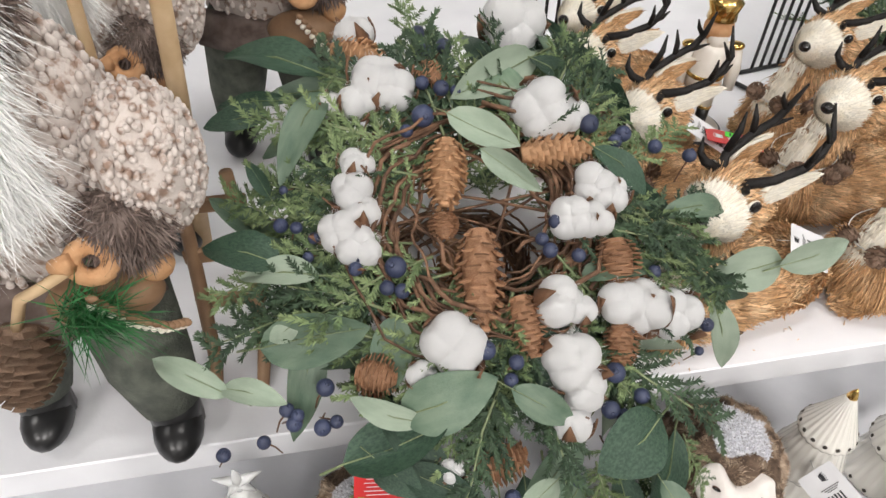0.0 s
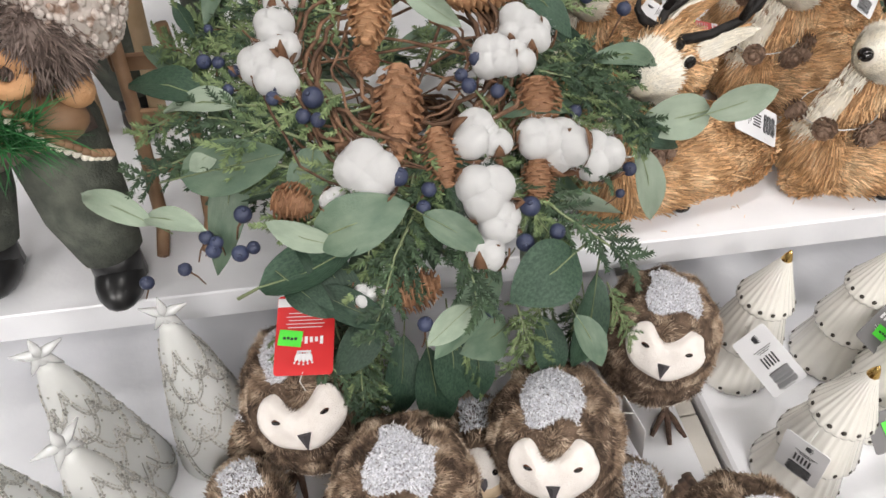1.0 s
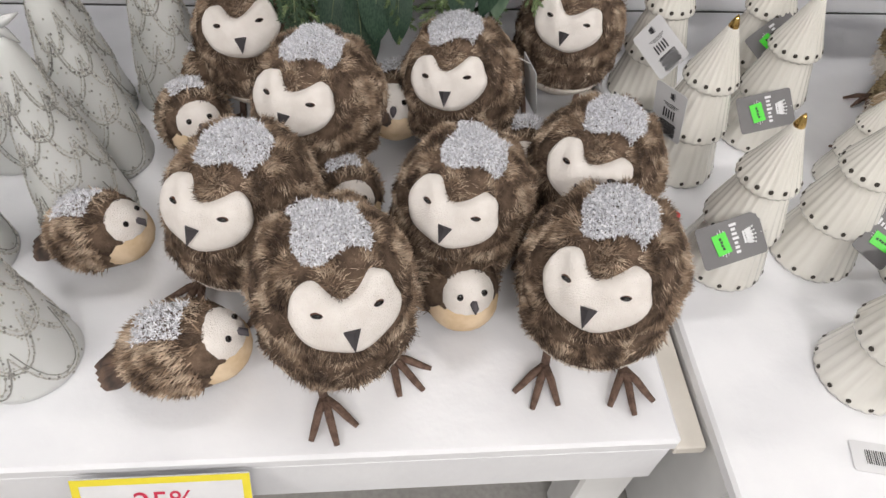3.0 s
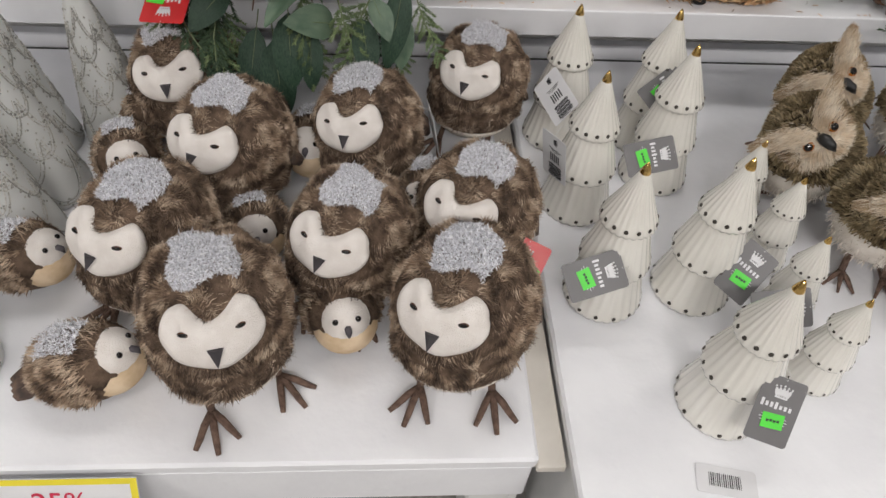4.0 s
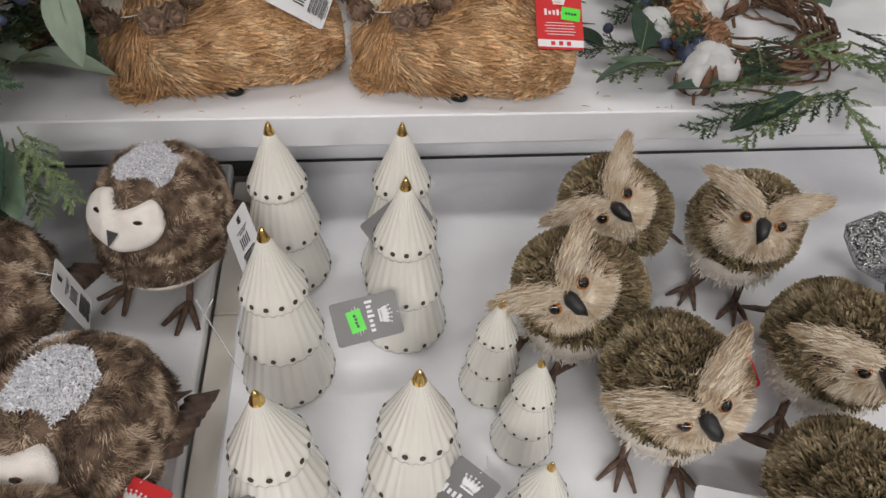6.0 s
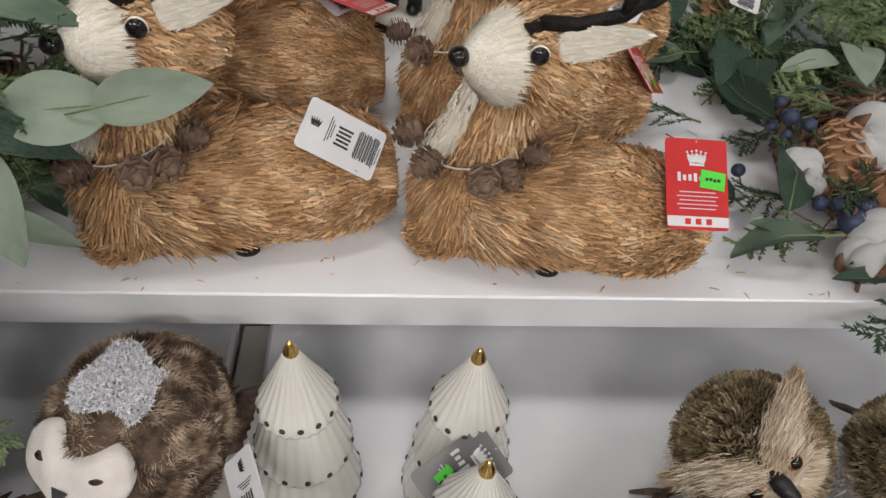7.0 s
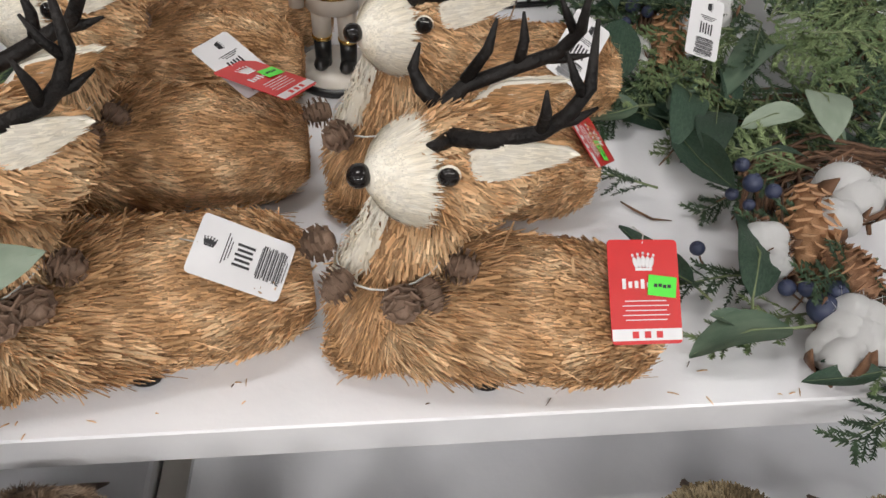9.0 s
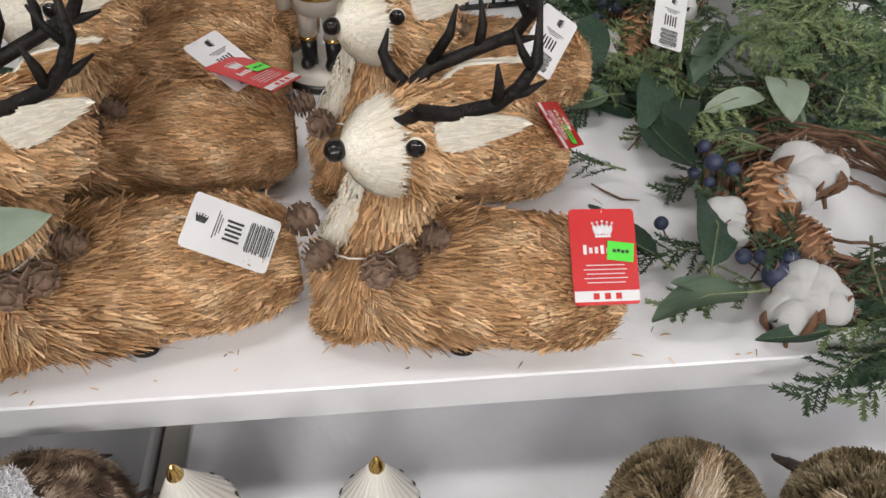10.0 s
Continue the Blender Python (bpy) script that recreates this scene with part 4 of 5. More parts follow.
def leaf_mesh(material, curl, fold, wide=1.0):
    """A leaf of unit length along y and unit width, folded along its rib."""
    f = Form(material, M["stem"])
    n = 11
    rows = []
    for i in range(n):
        q = i / (n - 1)
        w = 0.5 * math.sin(math.pi * q ** 0.82) ** 0.72 if 0 < i < n - 1 else 0.012
        z = curl * math.sin(math.pi * q) * 0.16 - curl * 0.05 * q
        wave = 0.018 * math.sin(7 * q)
        rows.append([Vector((s * w, q, z + fold * 0.12 * abs(s) * w * 2 + wave * s)) for s in (-1, -0.5, 0, 0.5, 1)])
    k = len(rows)
    under = [[p + Vector((0, 0, -0.008)) for p in r] for r in rows]
    f.grid(rows, 0, closed=False)
    f.grid([r[::-1] for r in under], 0, closed=False)
    f.tube([(0, -0.22, -0.03), (0, 0.0, 0), (0, 0.4, curl * 0.155 + 0.002), (0, 0.95, 0.006 - curl * 0.03)], [0.022, 0.018, 0.012, 0.004], 1, 5)
    return f.mesh("leaf")


LEAVES = [[leaf_mesh(M[m], c, g) for c, g in ((0.6, 0.6), (-0.4, 1.0), (1.0, 0.2))] for m in ("leaf_pale", "leaf_mid", "leaf_dark")]


def sprig_mesh(seed, material):
    """A cedar sprig 0.14 long along y: flat forked branchlets of small scale leaves."""
    rng = np.random.default_rng(seed)
    f = Form(material, M["stem"])
    f.tube([(0, 0, 0), (0.004, 0.05, 0.004), (0.0, 0.10, 0.003), (0.002, 0.135, -0.004)], [0.0016, 0.0013, 0.001, 0.0005], 1, 5)
    base, way = [], []
    for i in range(18):
        q = 0.10 + 0.88 * i / 18
        side = 1 if i % 2 else -1
        root = np.array((0.003 * math.sin(6 * q), 0.135 * q, 0.004 * math.sin(3 * q)))
        a = side * rng.uniform(0.55, 0.95)
        lean = np.array((math.sin(a), math.cos(a), rng.uniform(-0.35, 0.45)))
        long = 0.036 * (1.05 - 0.7 * q) * rng.uniform(0.7, 1.2) + 0.008
        for s in range(int(4 + long * 260)):
            k = s / (3 + long * 260)
            p = root + lean * long * k
            for sd in (-1, 0, 1):
                b = a + sd * 0.75 + rng.normal() * 0.15
                base.append(p)
                way.append(np.array((math.sin(b), math.cos(b), rng.uniform(-0.3, 0.5))) * rng.uniform(0.005, 0.0095) * (1.1 - 0.4 * k))
    base, way = np.array(base), np.array(way)
    half = np.cross(way, (0, 0, 1.0) + rng.normal(size=way.shape) * 0.4)
    half = half / np.linalg.norm(half, axis=1)[:, None] * 0.00105
    f.blades(base, way, half, 0)
    return f.mesh("cedar_sprig")


SPRIGS = [sprig_mesh(1, M["cedar"]), sprig_mesh(2, M["cedar"]), sprig_mesh(3, M["cedar_dark"]), sprig_mesh(4, M["cedar_dark"])]


def boll_mesh(seed):
    """A cotton boll of unit radius: swollen white locks in a dry husk."""
    rng = np.random.default_rng(seed)
    f = Form(M["cotton"], M["bract"])
    for k in range(3 if seed == 5 else 4):
        a = math.tau * k / (3 if seed == 5 else 4) + rng.uniform(-0.3, 0.3)
        c = Vector((math.cos(a) * 0.36, math.sin(a) * 0.36, 0.12))

        def puff(d, k=k):
            return 1 + 0.035 * noise.noise(Vector((d[0], d[1], d[2])) * 2.2 + Vector((seed * 3.1, k * 1.7, 0))) + 0.015 * noise.noise(Vector((d[0], d[1], d[2])) * 6.0)
        f.ball(c, (0.70, 0.70, 0.78), 0, 20, 14, warp=puff)
    d = unit(500, rng)
    d = d[d[:, 2] > -0.3]
    way = rng.normal(size=d.shape) * 0.14 + d * 0.05
    f.blades(d * (0.98, 0.98, 0.82) + (0, 0, 0.12), way, across(way, rng, 0.008), 0)
    for k in range(4):
        a = math.tau * (k + 0.5) / 4
        out = Vector((math.cos(a), math.sin(a), 0))
        side = Vector((-math.sin(a), math.cos(a), 0))
        rows = []
        for i in range(6):
            q = i / 5
            c = out * (0.28 + 0.84 * math.sin(q * 1.7)) + Vector((0, 0, -0.70 + (1.55 if k % 2 else 1.0) * q * q + 0.15 * q))
            w = 0.50 * (1 - q) ** 0.5 + 0.03
            rows.append([c - side * w, c + out * 0.05, c + side * w, c - out * 0.04])
        f.grid(rows, 1)
    f.tube([(0, 0, -0.5), (0.1, 0, -1.3)], [0.12, 0.08], 1, 6)
    return f.mesh("cotton_boll")


BOLLS = [boll_mesh(1), boll_mesh(5), boll_mesh(9)]
berry_form = Form(M["berry"], M["vine"])
berry_form.ball((0, 0, 0), (1, 1, 0.96), 0, 18, 12)
berry_form.tube([(0, 0, 0.93), (0, 0, 1.08)], [0.28, 0.20], 0, 8)
berry_form.tube([(0, 0, -0.9), (0.3, 0.1, -2.4), (0.2, 0.5, -4.2)], [0.16, 0.13, 0.1], 1, 5)
BERRY = berry_form.mesh("berry")


def vine_ring_mesh(seed, radius, loose):
    rng = np.random.default_rng(seed)
    f = Form(M["vine"])
    for k in range(44 + loose // 2):
        rr, zz, ph = radius + (rng.normal() * 0.017 if k < 44 else -rng.uniform(0.02, 0.07)), rng.normal() * 0.012, rng.uniform(0, math.tau)
        start, span = rng.uniform(0, math.tau), rng.uniform(2.2, 5.5)
        pts = []
        for i in range(26):
            a = start + span * i / 25
            r = rr + 0.010 * math.sin(3 * a + ph) + 0.004 * math.sin(11 * a + ph)
            pts.append((r * math.cos(a), r * math.sin(a), zz + 0.010 * math.cos(3 * a + ph) + rng.normal() * 0.0012))
        f.tube(pts, rng.uniform(0.0013, 0.0030), 0, 5)
    for k in range(loose):
        a, b = rng.uniform(0, math.tau), rng.uniform(1.4, 3.6)
        ends = [Vector((math.cos(q) * radius, math.sin(q) * radius, rng.normal() * 0.010 - 0.012)) for q in (a, a + b)]
        mid = (ends[0] + ends[1]) * 0.5 * rng.uniform(0.8, 1.3) + Vector((0, 0, rng.normal() * 0.01 - 0.008))
        f.tube([ends[0], ends[0].lerp(mid, 0.5) * 1.04, mid, ends[1].lerp(mid, 0.5) * 1.04, ends[1]], rng.uniform(0.001, 0.0024), 0, 5)
    return f.mesh("vine_ring")


def wreath(at, label, dome, cotton, berries, cones, leaves, seed, fill_leaves, fill_sprigs, reach=0.27, ring=0.125, sector=None, loose=0, off=(0, 0), inner=0.085):
    """A vine ring dressed with leaves, cedar, cotton, cones and berries. dome(r): how high the dressing stands at r from the middle."""
    rng = np.random.default_rng(seed)
    w = thing("wreath", at, label, "wreath", "cotton and pine cone wreaths")
    part("vine_ring", vine_ring_mesh(seed, ring, loose), w, "twisted brown grapevine ring", pose(*off, 0.050 if loose else 0.018))
    for u, v, r in cotton:
        h = dome(math.hypot(u, v))
        part("cotton_boll", BOLLS[int(rng.integers(3))], w, "", pose(u, v, h - r * 0.35, rng.uniform(-35, 35), rng.uniform(-35, 35), rng.uniform(0, 360)) @ Matrix.Scale(r * 1.12, 4))
    for u, v, r in berries:
        h = dome(math.hypot(u, v))
        part("berry", BERRY, w, "", pose(u, v, h, rng.uniform(-40, 40), rng.uniform(-40, 40), rng.uniform(0, 360)) @ Matrix.Scale(r, 4))
    for i, (u0, v0, u1, v1, r) in enumerate(cones):
        a, b = Vector((u0, v0, dome(math.hypot(u0, v0)) - r * 0.4)), Vector((u1, v1, dome(math.hypot(u1, v1)) - r * 0.4))
        way = b - a
        m = Matrix.Translation(a) @ way.to_track_quat("Z", "Y").to_matrix().to_4x4() @ Matrix.Diagonal((r, r, way.length, 1))
        part("pine_cone", CONES[1 if i == 0 or seed == 2 and i in (1, 6) else 0], w, "", m)

    def lay(u0, v0, u1, v1, wide, tone, sink=0.0):
        a = Vector((u0, v0, dome(math.hypot(u0, v0)) + 0.006 - sink))
        b = Vector((u1, v1, dome(math.hypot(u1, v1)) + 0.010 - sink + rng.uniform(-0.006, 0.008)))
        way = (b - a)
        y = way.normalized()
        x = y.cross(Vector((rng.normal() * 0.25, rng.normal() * 0.25, 1))).normalized()
        z = x.cross(y)
        m = Matrix((x * wide, y * way.length, z * way.length)).transposed().to_4x4()
        m.translation = a
        part("leaf", LEAVES[tone][int(rng.integers(3))], w, "", m)
    for row in leaves:
        lay(*row)
    for k in range(fill_leaves):
        a = rng.uniform(0, math.tau) if sector is None else rng.uniform(*sector)
        r0 = rng.uniform(0.10, reach - 0.06)
        r1 = r0 + rng.uniform(0.07, 0.11)
        b = a + rng.normal() * 0.35
        lay(r0 * math.cos(a), r0 * math.sin(a), r1 * math.cos(b), r1 * math.sin(b), rng.uniform(0.026, 0.044), int(rng.choice([0, 1, 1, 2, 2, 2])), rng.uniform(0.02, 0.05))
    for k in range(fill_sprigs):
        a = math.tau * (k + rng.uniform(-0.4, 0.4)) / fill_sprigs if sector is None else rng.uniform(*sector)
        r0 = rng.uniform(inner, reach - 0.12)
        h0, h1 = dome(r0) - rng.uniform(0.005, 0.03), dome(r0 + 0.13)
        b = a + rng.normal() * 0.5
        y = Vector((math.cos(b), math.sin(b), (h1 - h0) / 0.13 + rng.normal() * 0.12)).normalized()
        x = y.cross(Vector((rng.normal() * 0.4, rng.normal() * 0.4, 1))).normalized()
        m = Matrix((x, y, x.cross(y))).transposed().to_4x4() @ Matrix.Scale(rng.uniform(0.8, 1.2), 4)
        m.translation = (r0 * math.cos(a), r0 * math.sin(a), h0)
        part("cedar_sprig", SPRIGS[int(rng.integers(4))], w, "", m)
    return w


W1_COTTON = [
    (-0.091, 0.172, 0.029), (-0.117, 0.148, 0.019), (-0.075, 0.158, 0.022), (-0.146, 0.152, 0.014), (0.086, 0.111, 0.032), (0.113, 0.102, 0.018),
    (-0.127, 0.063, 0.017), (-0.133, 0.035, 0.020), (-0.127, 0.009, 0.017), (-0.149, -0.006, 0.020), (-0.134, -0.026, 0.020), (0.120, 0.016, 0.021),
    (0.133, 0.001, 0.020), (0.087, -0.020, 0.021), (0.111, -0.026, 0.018), (-0.055, -0.133, 0.028), (-0.090, -0.159, 0.014), (0.054, -0.107, 0.024),
    (0.075, -0.119, 0.014), (0.121, -0.114, 0.021), (0.148, -0.121, 0.027), (0.187, -0.128, 0.025), (0.057, -0.163, 0.027), (0.068, -0.191, 0.020),
    (0.051, -0.221, 0.020), (-0.107, 0.265, 0.022), (0.090, 0.268, 0.037), (-0.071, -0.247, 0.012),
]
W1_BERRIES = [
    (-0.050, 0.112, 0.0123), (-0.070, 0.096, 0.0073), (-0.044, 0.156, 0.0077), (-0.025, 0.144, 0.0089), (-0.010, 0.139, 0.0063), (-0.233, 0.086, 0.0057),
    (-0.204, 0.054, 0.0049), (-0.210, 0.015, 0.0078), (-0.194, 0.008, 0.0065), (-0.177, -0.008, 0.0063), (-0.161, -0.016, 0.0063), (-0.135, -0.036, 0.0073),
    (-0.140, -0.049, 0.0072), (-0.101, -0.052, 0.0111), (-0.112, -0.072, 0.0077), (-0.098, -0.077, 0.0077), (-0.027, -0.145, 0.0098), (0.001, -0.160, 0.0077),
    (-0.006, -0.175, 0.0072), (0.130, 0.085, 0.0109), (0.172, 0.076, 0.0093), (0.157, 0.064, 0.0078), (0.212, 0.063, 0.0082), (0.261, 0.056, 0.0085),
    (0.223, -0.143, 0.0078), (0.207, -0.169, 0.0051), (0.102, -0.181, 0.0106), (0.093, -0.215, 0.0095),
]
W1_CONES = [
    (-0.027, 0.086, -0.042, 0.007, 0.024), (0.048, 0.059, 0.130, 0.058, 0.020), (-0.011, -0.019, -0.027, -0.129, 0.026), (0.016, -0.094, 0.022, -0.159, 0.020), (0.128, -0.047, 0.126, -0.100, 0.025), (0.118, -0.133, 0.112, -0.177, 0.019),
    (-0.135, 0.250, -0.077, 0.214, 0.021), (-0.151, -0.143, -0.112, -0.158, 0.022), (-0.049, -0.248, 0.005, -0.243, 0.024), (-0.046, 0.001, -0.047, -0.027, 0.016), (-0.043, 0.185, -0.017, 0.156, 0.017),
]
W1_LEAVES = [
    (-0.150, 0.168, -0.208, 0.060, 0.038, 1), (-0.148, 0.195, -0.268, 0.270, 0.050, 2), (-0.187, 0.167, -0.277, 0.189, 0.018, 2), (-0.213, 0.155, -0.290, 0.157, 0.030, 2), (0.095, 0.190, -0.019, 0.127, 0.048, 0), (-0.025, 0.110, 0.046, 0.061, 0.037, 0),
    (0.004, 0.064, 0.056, 0.004, 0.027, 0), (0.125, 0.053, 0.177, -0.003, 0.031, 2), (0.087, 0.184, 0.123, 0.130, 0.031, 2), (-0.212, -0.029, -0.293, 0.008, 0.049, 2), (-0.175, -0.049, -0.256, -0.032, 0.034, 0), (-0.242, -0.105, -0.132, -0.107, 0.055, 1),
    (-0.275, -0.145, -0.358, -0.091, 0.030, 0), (-0.285, -0.135, -0.220, -0.162, 0.027, 0),
]
W1_LEAVES_MORE = [
    (-0.116, -0.192, -0.020, -0.173, 0.058, 1), (-0.174, -0.226, -0.067, -0.205, 0.060, 2), (0.146, -0.228, 0.070, -0.272, 0.067, 2),
    (-0.121, -0.237, -0.046, -0.283, 0.034, 2), (0.029, -0.271, -0.017, -0.303, 0.029, 0), (0.139, -0.289, 0.161, -0.343, 0.031, 1), (-0.091, -0.201, -0.161, -0.168, 0.027, 0), (-0.008, -0.183, 0.051, -0.222, 0.033, 1), (-0.218, 0.047, -0.240, 0.095, 0.018, 2),
    (-0.146, -0.222, -0.103, -0.266, 0.034, 2), (-0.201, -0.087, -0.231, -0.102, 0.023, 0),
]
W2_COTTON = [
    (-0.211, -0.059, 0.022), (-0.210, -0.087, 0.013), (-0.088, 0.009, 0.033), (-0.122, -0.032, 0.022), (-0.069, -0.004, 0.026), (-0.165, -0.165, 0.028),
    (-0.189, -0.189, 0.024), (-0.157, -0.182, 0.025),
]
W2_BERRIES = [
    (-0.194, 0.053, 0.0084), (-0.195, 0.021, 0.0109), (-0.177, 0.007, 0.0089), (-0.240, 0.120, 0.0087), (-0.277, -0.052, 0.0081), (-0.211, -0.010, 0.0066),
    (-0.213, -0.118, 0.0086), (-0.196, -0.123, 0.0087), (-0.190, -0.146, 0.0147), (-0.171, -0.131, 0.0106), (-0.221, 0.011, 0.0074),
]
W2_CONES = [
    (-0.124, 0.019, -0.180, -0.091, 0.033), (-0.154, -0.074, -0.132, -0.138, 0.028),
]
W2_LEAVES = [
    (-0.188, 0.234, -0.254, 0.102, 0.049, 2), (-0.179, 0.163, -0.223, 0.066, 0.048, 2), (-0.239, 0.132, -0.228, -0.001, 0.045, 2), (-0.250, -0.126, -0.226, -0.018, 0.055, 2), (-0.296, -0.099, -0.347, -0.007, 0.027, 2), (-0.226, -0.163, -0.326, -0.175, 0.054, 1),
]
W2_LEAVES_MORE = [
    (-0.182, 0.060, -0.125, 0.046, 0.020, 2), (-0.166, -0.215, -0.241, -0.217, 0.021, 2), (0.017, 0.372, -0.154, 0.211, 0.061, 1), (-0.172, 0.117, -0.078, 0.139, 0.030, 0), (-0.040, 0.190, -0.068, 0.087, 0.052, 0), (-0.259, -0.148, -0.297, -0.140, 0.023, 1),
]

W1_BERRIES_MORE = [
    (0.107, -0.223, 0.0078), (0.129, -0.206, 0.0085), (0.088, -0.256, 0.0084), (0.052, -0.276, 0.0071), (-0.016, -0.281, 0.0082), (-0.182, -0.153, 0.0091),
    (-0.222, -0.167, 0.0076), (-0.216, -0.181, 0.0081), (-0.189, -0.189, 0.0086), (-0.248, -0.193, 0.0071), (-0.290, -0.198, 0.0074), (0.165, -0.086, 0.0074),
    (0.068, -0.024, 0.0076), (0.056, -0.054, 0.0081), (0.084, -0.063, 0.0076), (0.050, -0.041, 0.0070), (-0.098, 0.257, 0.0086), (-0.031, 0.215, 0.0082),
    (-0.008, 0.217, 0.0096), (-0.033, 0.249, 0.0085), (-0.212, -0.174, 0.0069), (-0.175, -0.186, 0.0068), (-0.185, -0.026, 0.0057),
]


def dome_one(r):
    return 0.075 if r < 0.15 else 0.075 - 0.42 * (r - 0.15)


def dome_two(r):
    return 0.055 if r < 0.2 else max(0.012, 0.055 - 0.3 * (r - 0.2))


# a second wreath lies under the first and props it up
wreath(pose(0.19, 0.66, HIGH + 0.02), "green and brown wreath under another wreath", lambda r: 0.10 - 0.1 * r, [], [], W1_CONES[2:5], [], 4, 30, 40, 0.30, 0.11)
first = wreath(pose(0.180, 0.516, 0.778, 27), "leafy wreath with white cotton, pine cones and blue berries", dome_one, W1_COTTON, W1_BERRIES + W1_BERRIES_MORE, W1_CONES, W1_LEAVES + W1_LEAVES_MORE, 2, 46, 74, 0.30, loose=10, inner=0.06)
second = wreath(pose(1.38, 0.66, HIGH + 0.005), "leafy wreath lying flat with cotton, cones and berries", dome_two, W2_COTTON, W2_BERRIES, W2_CONES, W2_LEAVES + W2_LEAVES_MORE, 3, 6, 15, 0.28, 0.125, off=(-0.05, -0.02))
wreath(pose(1.34, 1.03, HIGH + 0.03, 14), "dark leafy wreath with cedar lying behind another", lambda r: 0.07 - 0.1 * r, W2_COTTON[:4], W2_BERRIES[:6], W2_CONES[:1], W2_LEAVES, 6, 60, 130, 0.36, 0.16, inner=0.0)

# leaves and cedar of the first wreath that hang over the edge: root and end in the world, width, tone
back = first.matrix_basis.inverted()
DROOP = [
    ((0.500, 0.418, 0.768), (0.582, 0.425, 0.787), 0.036, 0), ((0.512, 0.430, 0.764), (0.425, 0.428, 0.752), 0.050, 0), ((0.425, 0.410, 0.740), (0.440, 0.365, 0.665), 0.036, 0),
    ((0.171, 0.305, 0.560), (0.179, 0.262, 0.445), 0.052, 2), ((0.226, 0.300, 0.580), (0.225, 0.262, 0.500), 0.036, 2), ((0.352, 0.310, 0.610), (0.357, 0.270, 0.535), 0.040, 1),
    ((0.196, 0.310, 0.600), (0.197, 0.262, 0.500), 0.050, 2), ((0.146, 0.320, 0.570), (0.128, 0.270, 0.470), 0.042, 2), ((0.360, 0.310, 0.650), (0.335, 0.262, 0.540), 0.040, 2),
    ((0.261, 0.300, 0.590), (0.200, 0.250, 0.620), 0.048, 1), ((0.300, 0.300, 0.600), (0.312, 0.255, 0.530), 0.040, 2), ((0.120, 0.300, 0.640), (0.070, 0.255, 0.600), 0.042, 2),
]
for a, b, wide, tone in DROOP:
    a, b = back @ Vector(a), back @ Vector(b)
    y = (b - a).normalized()
    x = y.cross(Vector((0.1, -0.4, 0.9))).normalized()
    m = Matrix((x * wide, y * (b - a).length, x.cross(y) * (b - a).length)).transposed().to_4x4()
    m.translation = a
    part("leaf", LEAVES[tone][0], first, "", m)
rng = np.random.default_rng(12)
for k in range(16):
    a = back @ Vector((rng.uniform(0.0, 0.40), rng.uniform(0.29, 0.34), rng.uniform(0.58, 0.64)))
    y = (back.to_3x3() @ Vector((rng.normal() * 0.35, -0.35, -1))).normalized()
    x = y.cross(Vector((rng.normal() * 0.5, -0.6, 0.8))).normalized()
    m = Matrix((x, y, x.cross(y))).transposed().to_4x4() @ Matrix.Scale(rng.uniform(0.7, 1.0), 4)
    m.translation = a
    part("cedar_sprig", SPRIGS[k % 4], first, "", m)
turn = second.matrix_basis.inverted()
for x, y, z, dx, dy, dz in ((1.33, 0.455, 0.585, -1, -0.10, -0.06), (1.20, 0.53, 0.56, -1, -0.25, 0.0), (1.30, 0.44, 0.56, -0.8, -0.25, -0.15), (1.36, 0.44, 0.57, -0.9, -0.3, -0.45), (1.42, 0.45, 0.57, -0.9, -0.25, -0.3), (1.10, 0.72, 0.56, -1, 0.25, 0.05), (1.18, 0.58, 0.56, -1, -0.1, 0), (1.40, 0.46, 0.56, 0.3, -0.8, -0.4)):
    y_ = Vector((dx, dy, dz)).normalized()
    x_ = y_.cross(Vector((0.1, 0.2, 1))).normalized()
    m = Matrix((x_, y_, x_.cross(y_))).transposed().to_4x4()
    m.translation = turn @ Vector((x, y, z))
    part("cedar_sprig", SPRIGS[int(x * 100) % 4], second, "", m)
for a, b, wide, tone in (((1.31, 0.462, 0.580), (1.165, 0.462, 0.578), 0.026, 2), ((1.34, 0.445, 0.565), (1.235, 0.415, 0.525), 0.028, 2)):
    a, b = turn @ Vector(a), turn @ Vector(b)
    y = (b - a).normalized()
    x = y.cross(Vector((0, -0.3, 0.9))).normalized()
    m = Matrix((x * wide, y * (b - a).length, x.cross(y) * (b - a).length)).transposed().to_4x4()
    m.translation = a
    part("leaf", LEAVES[tone][1], second, "", m)


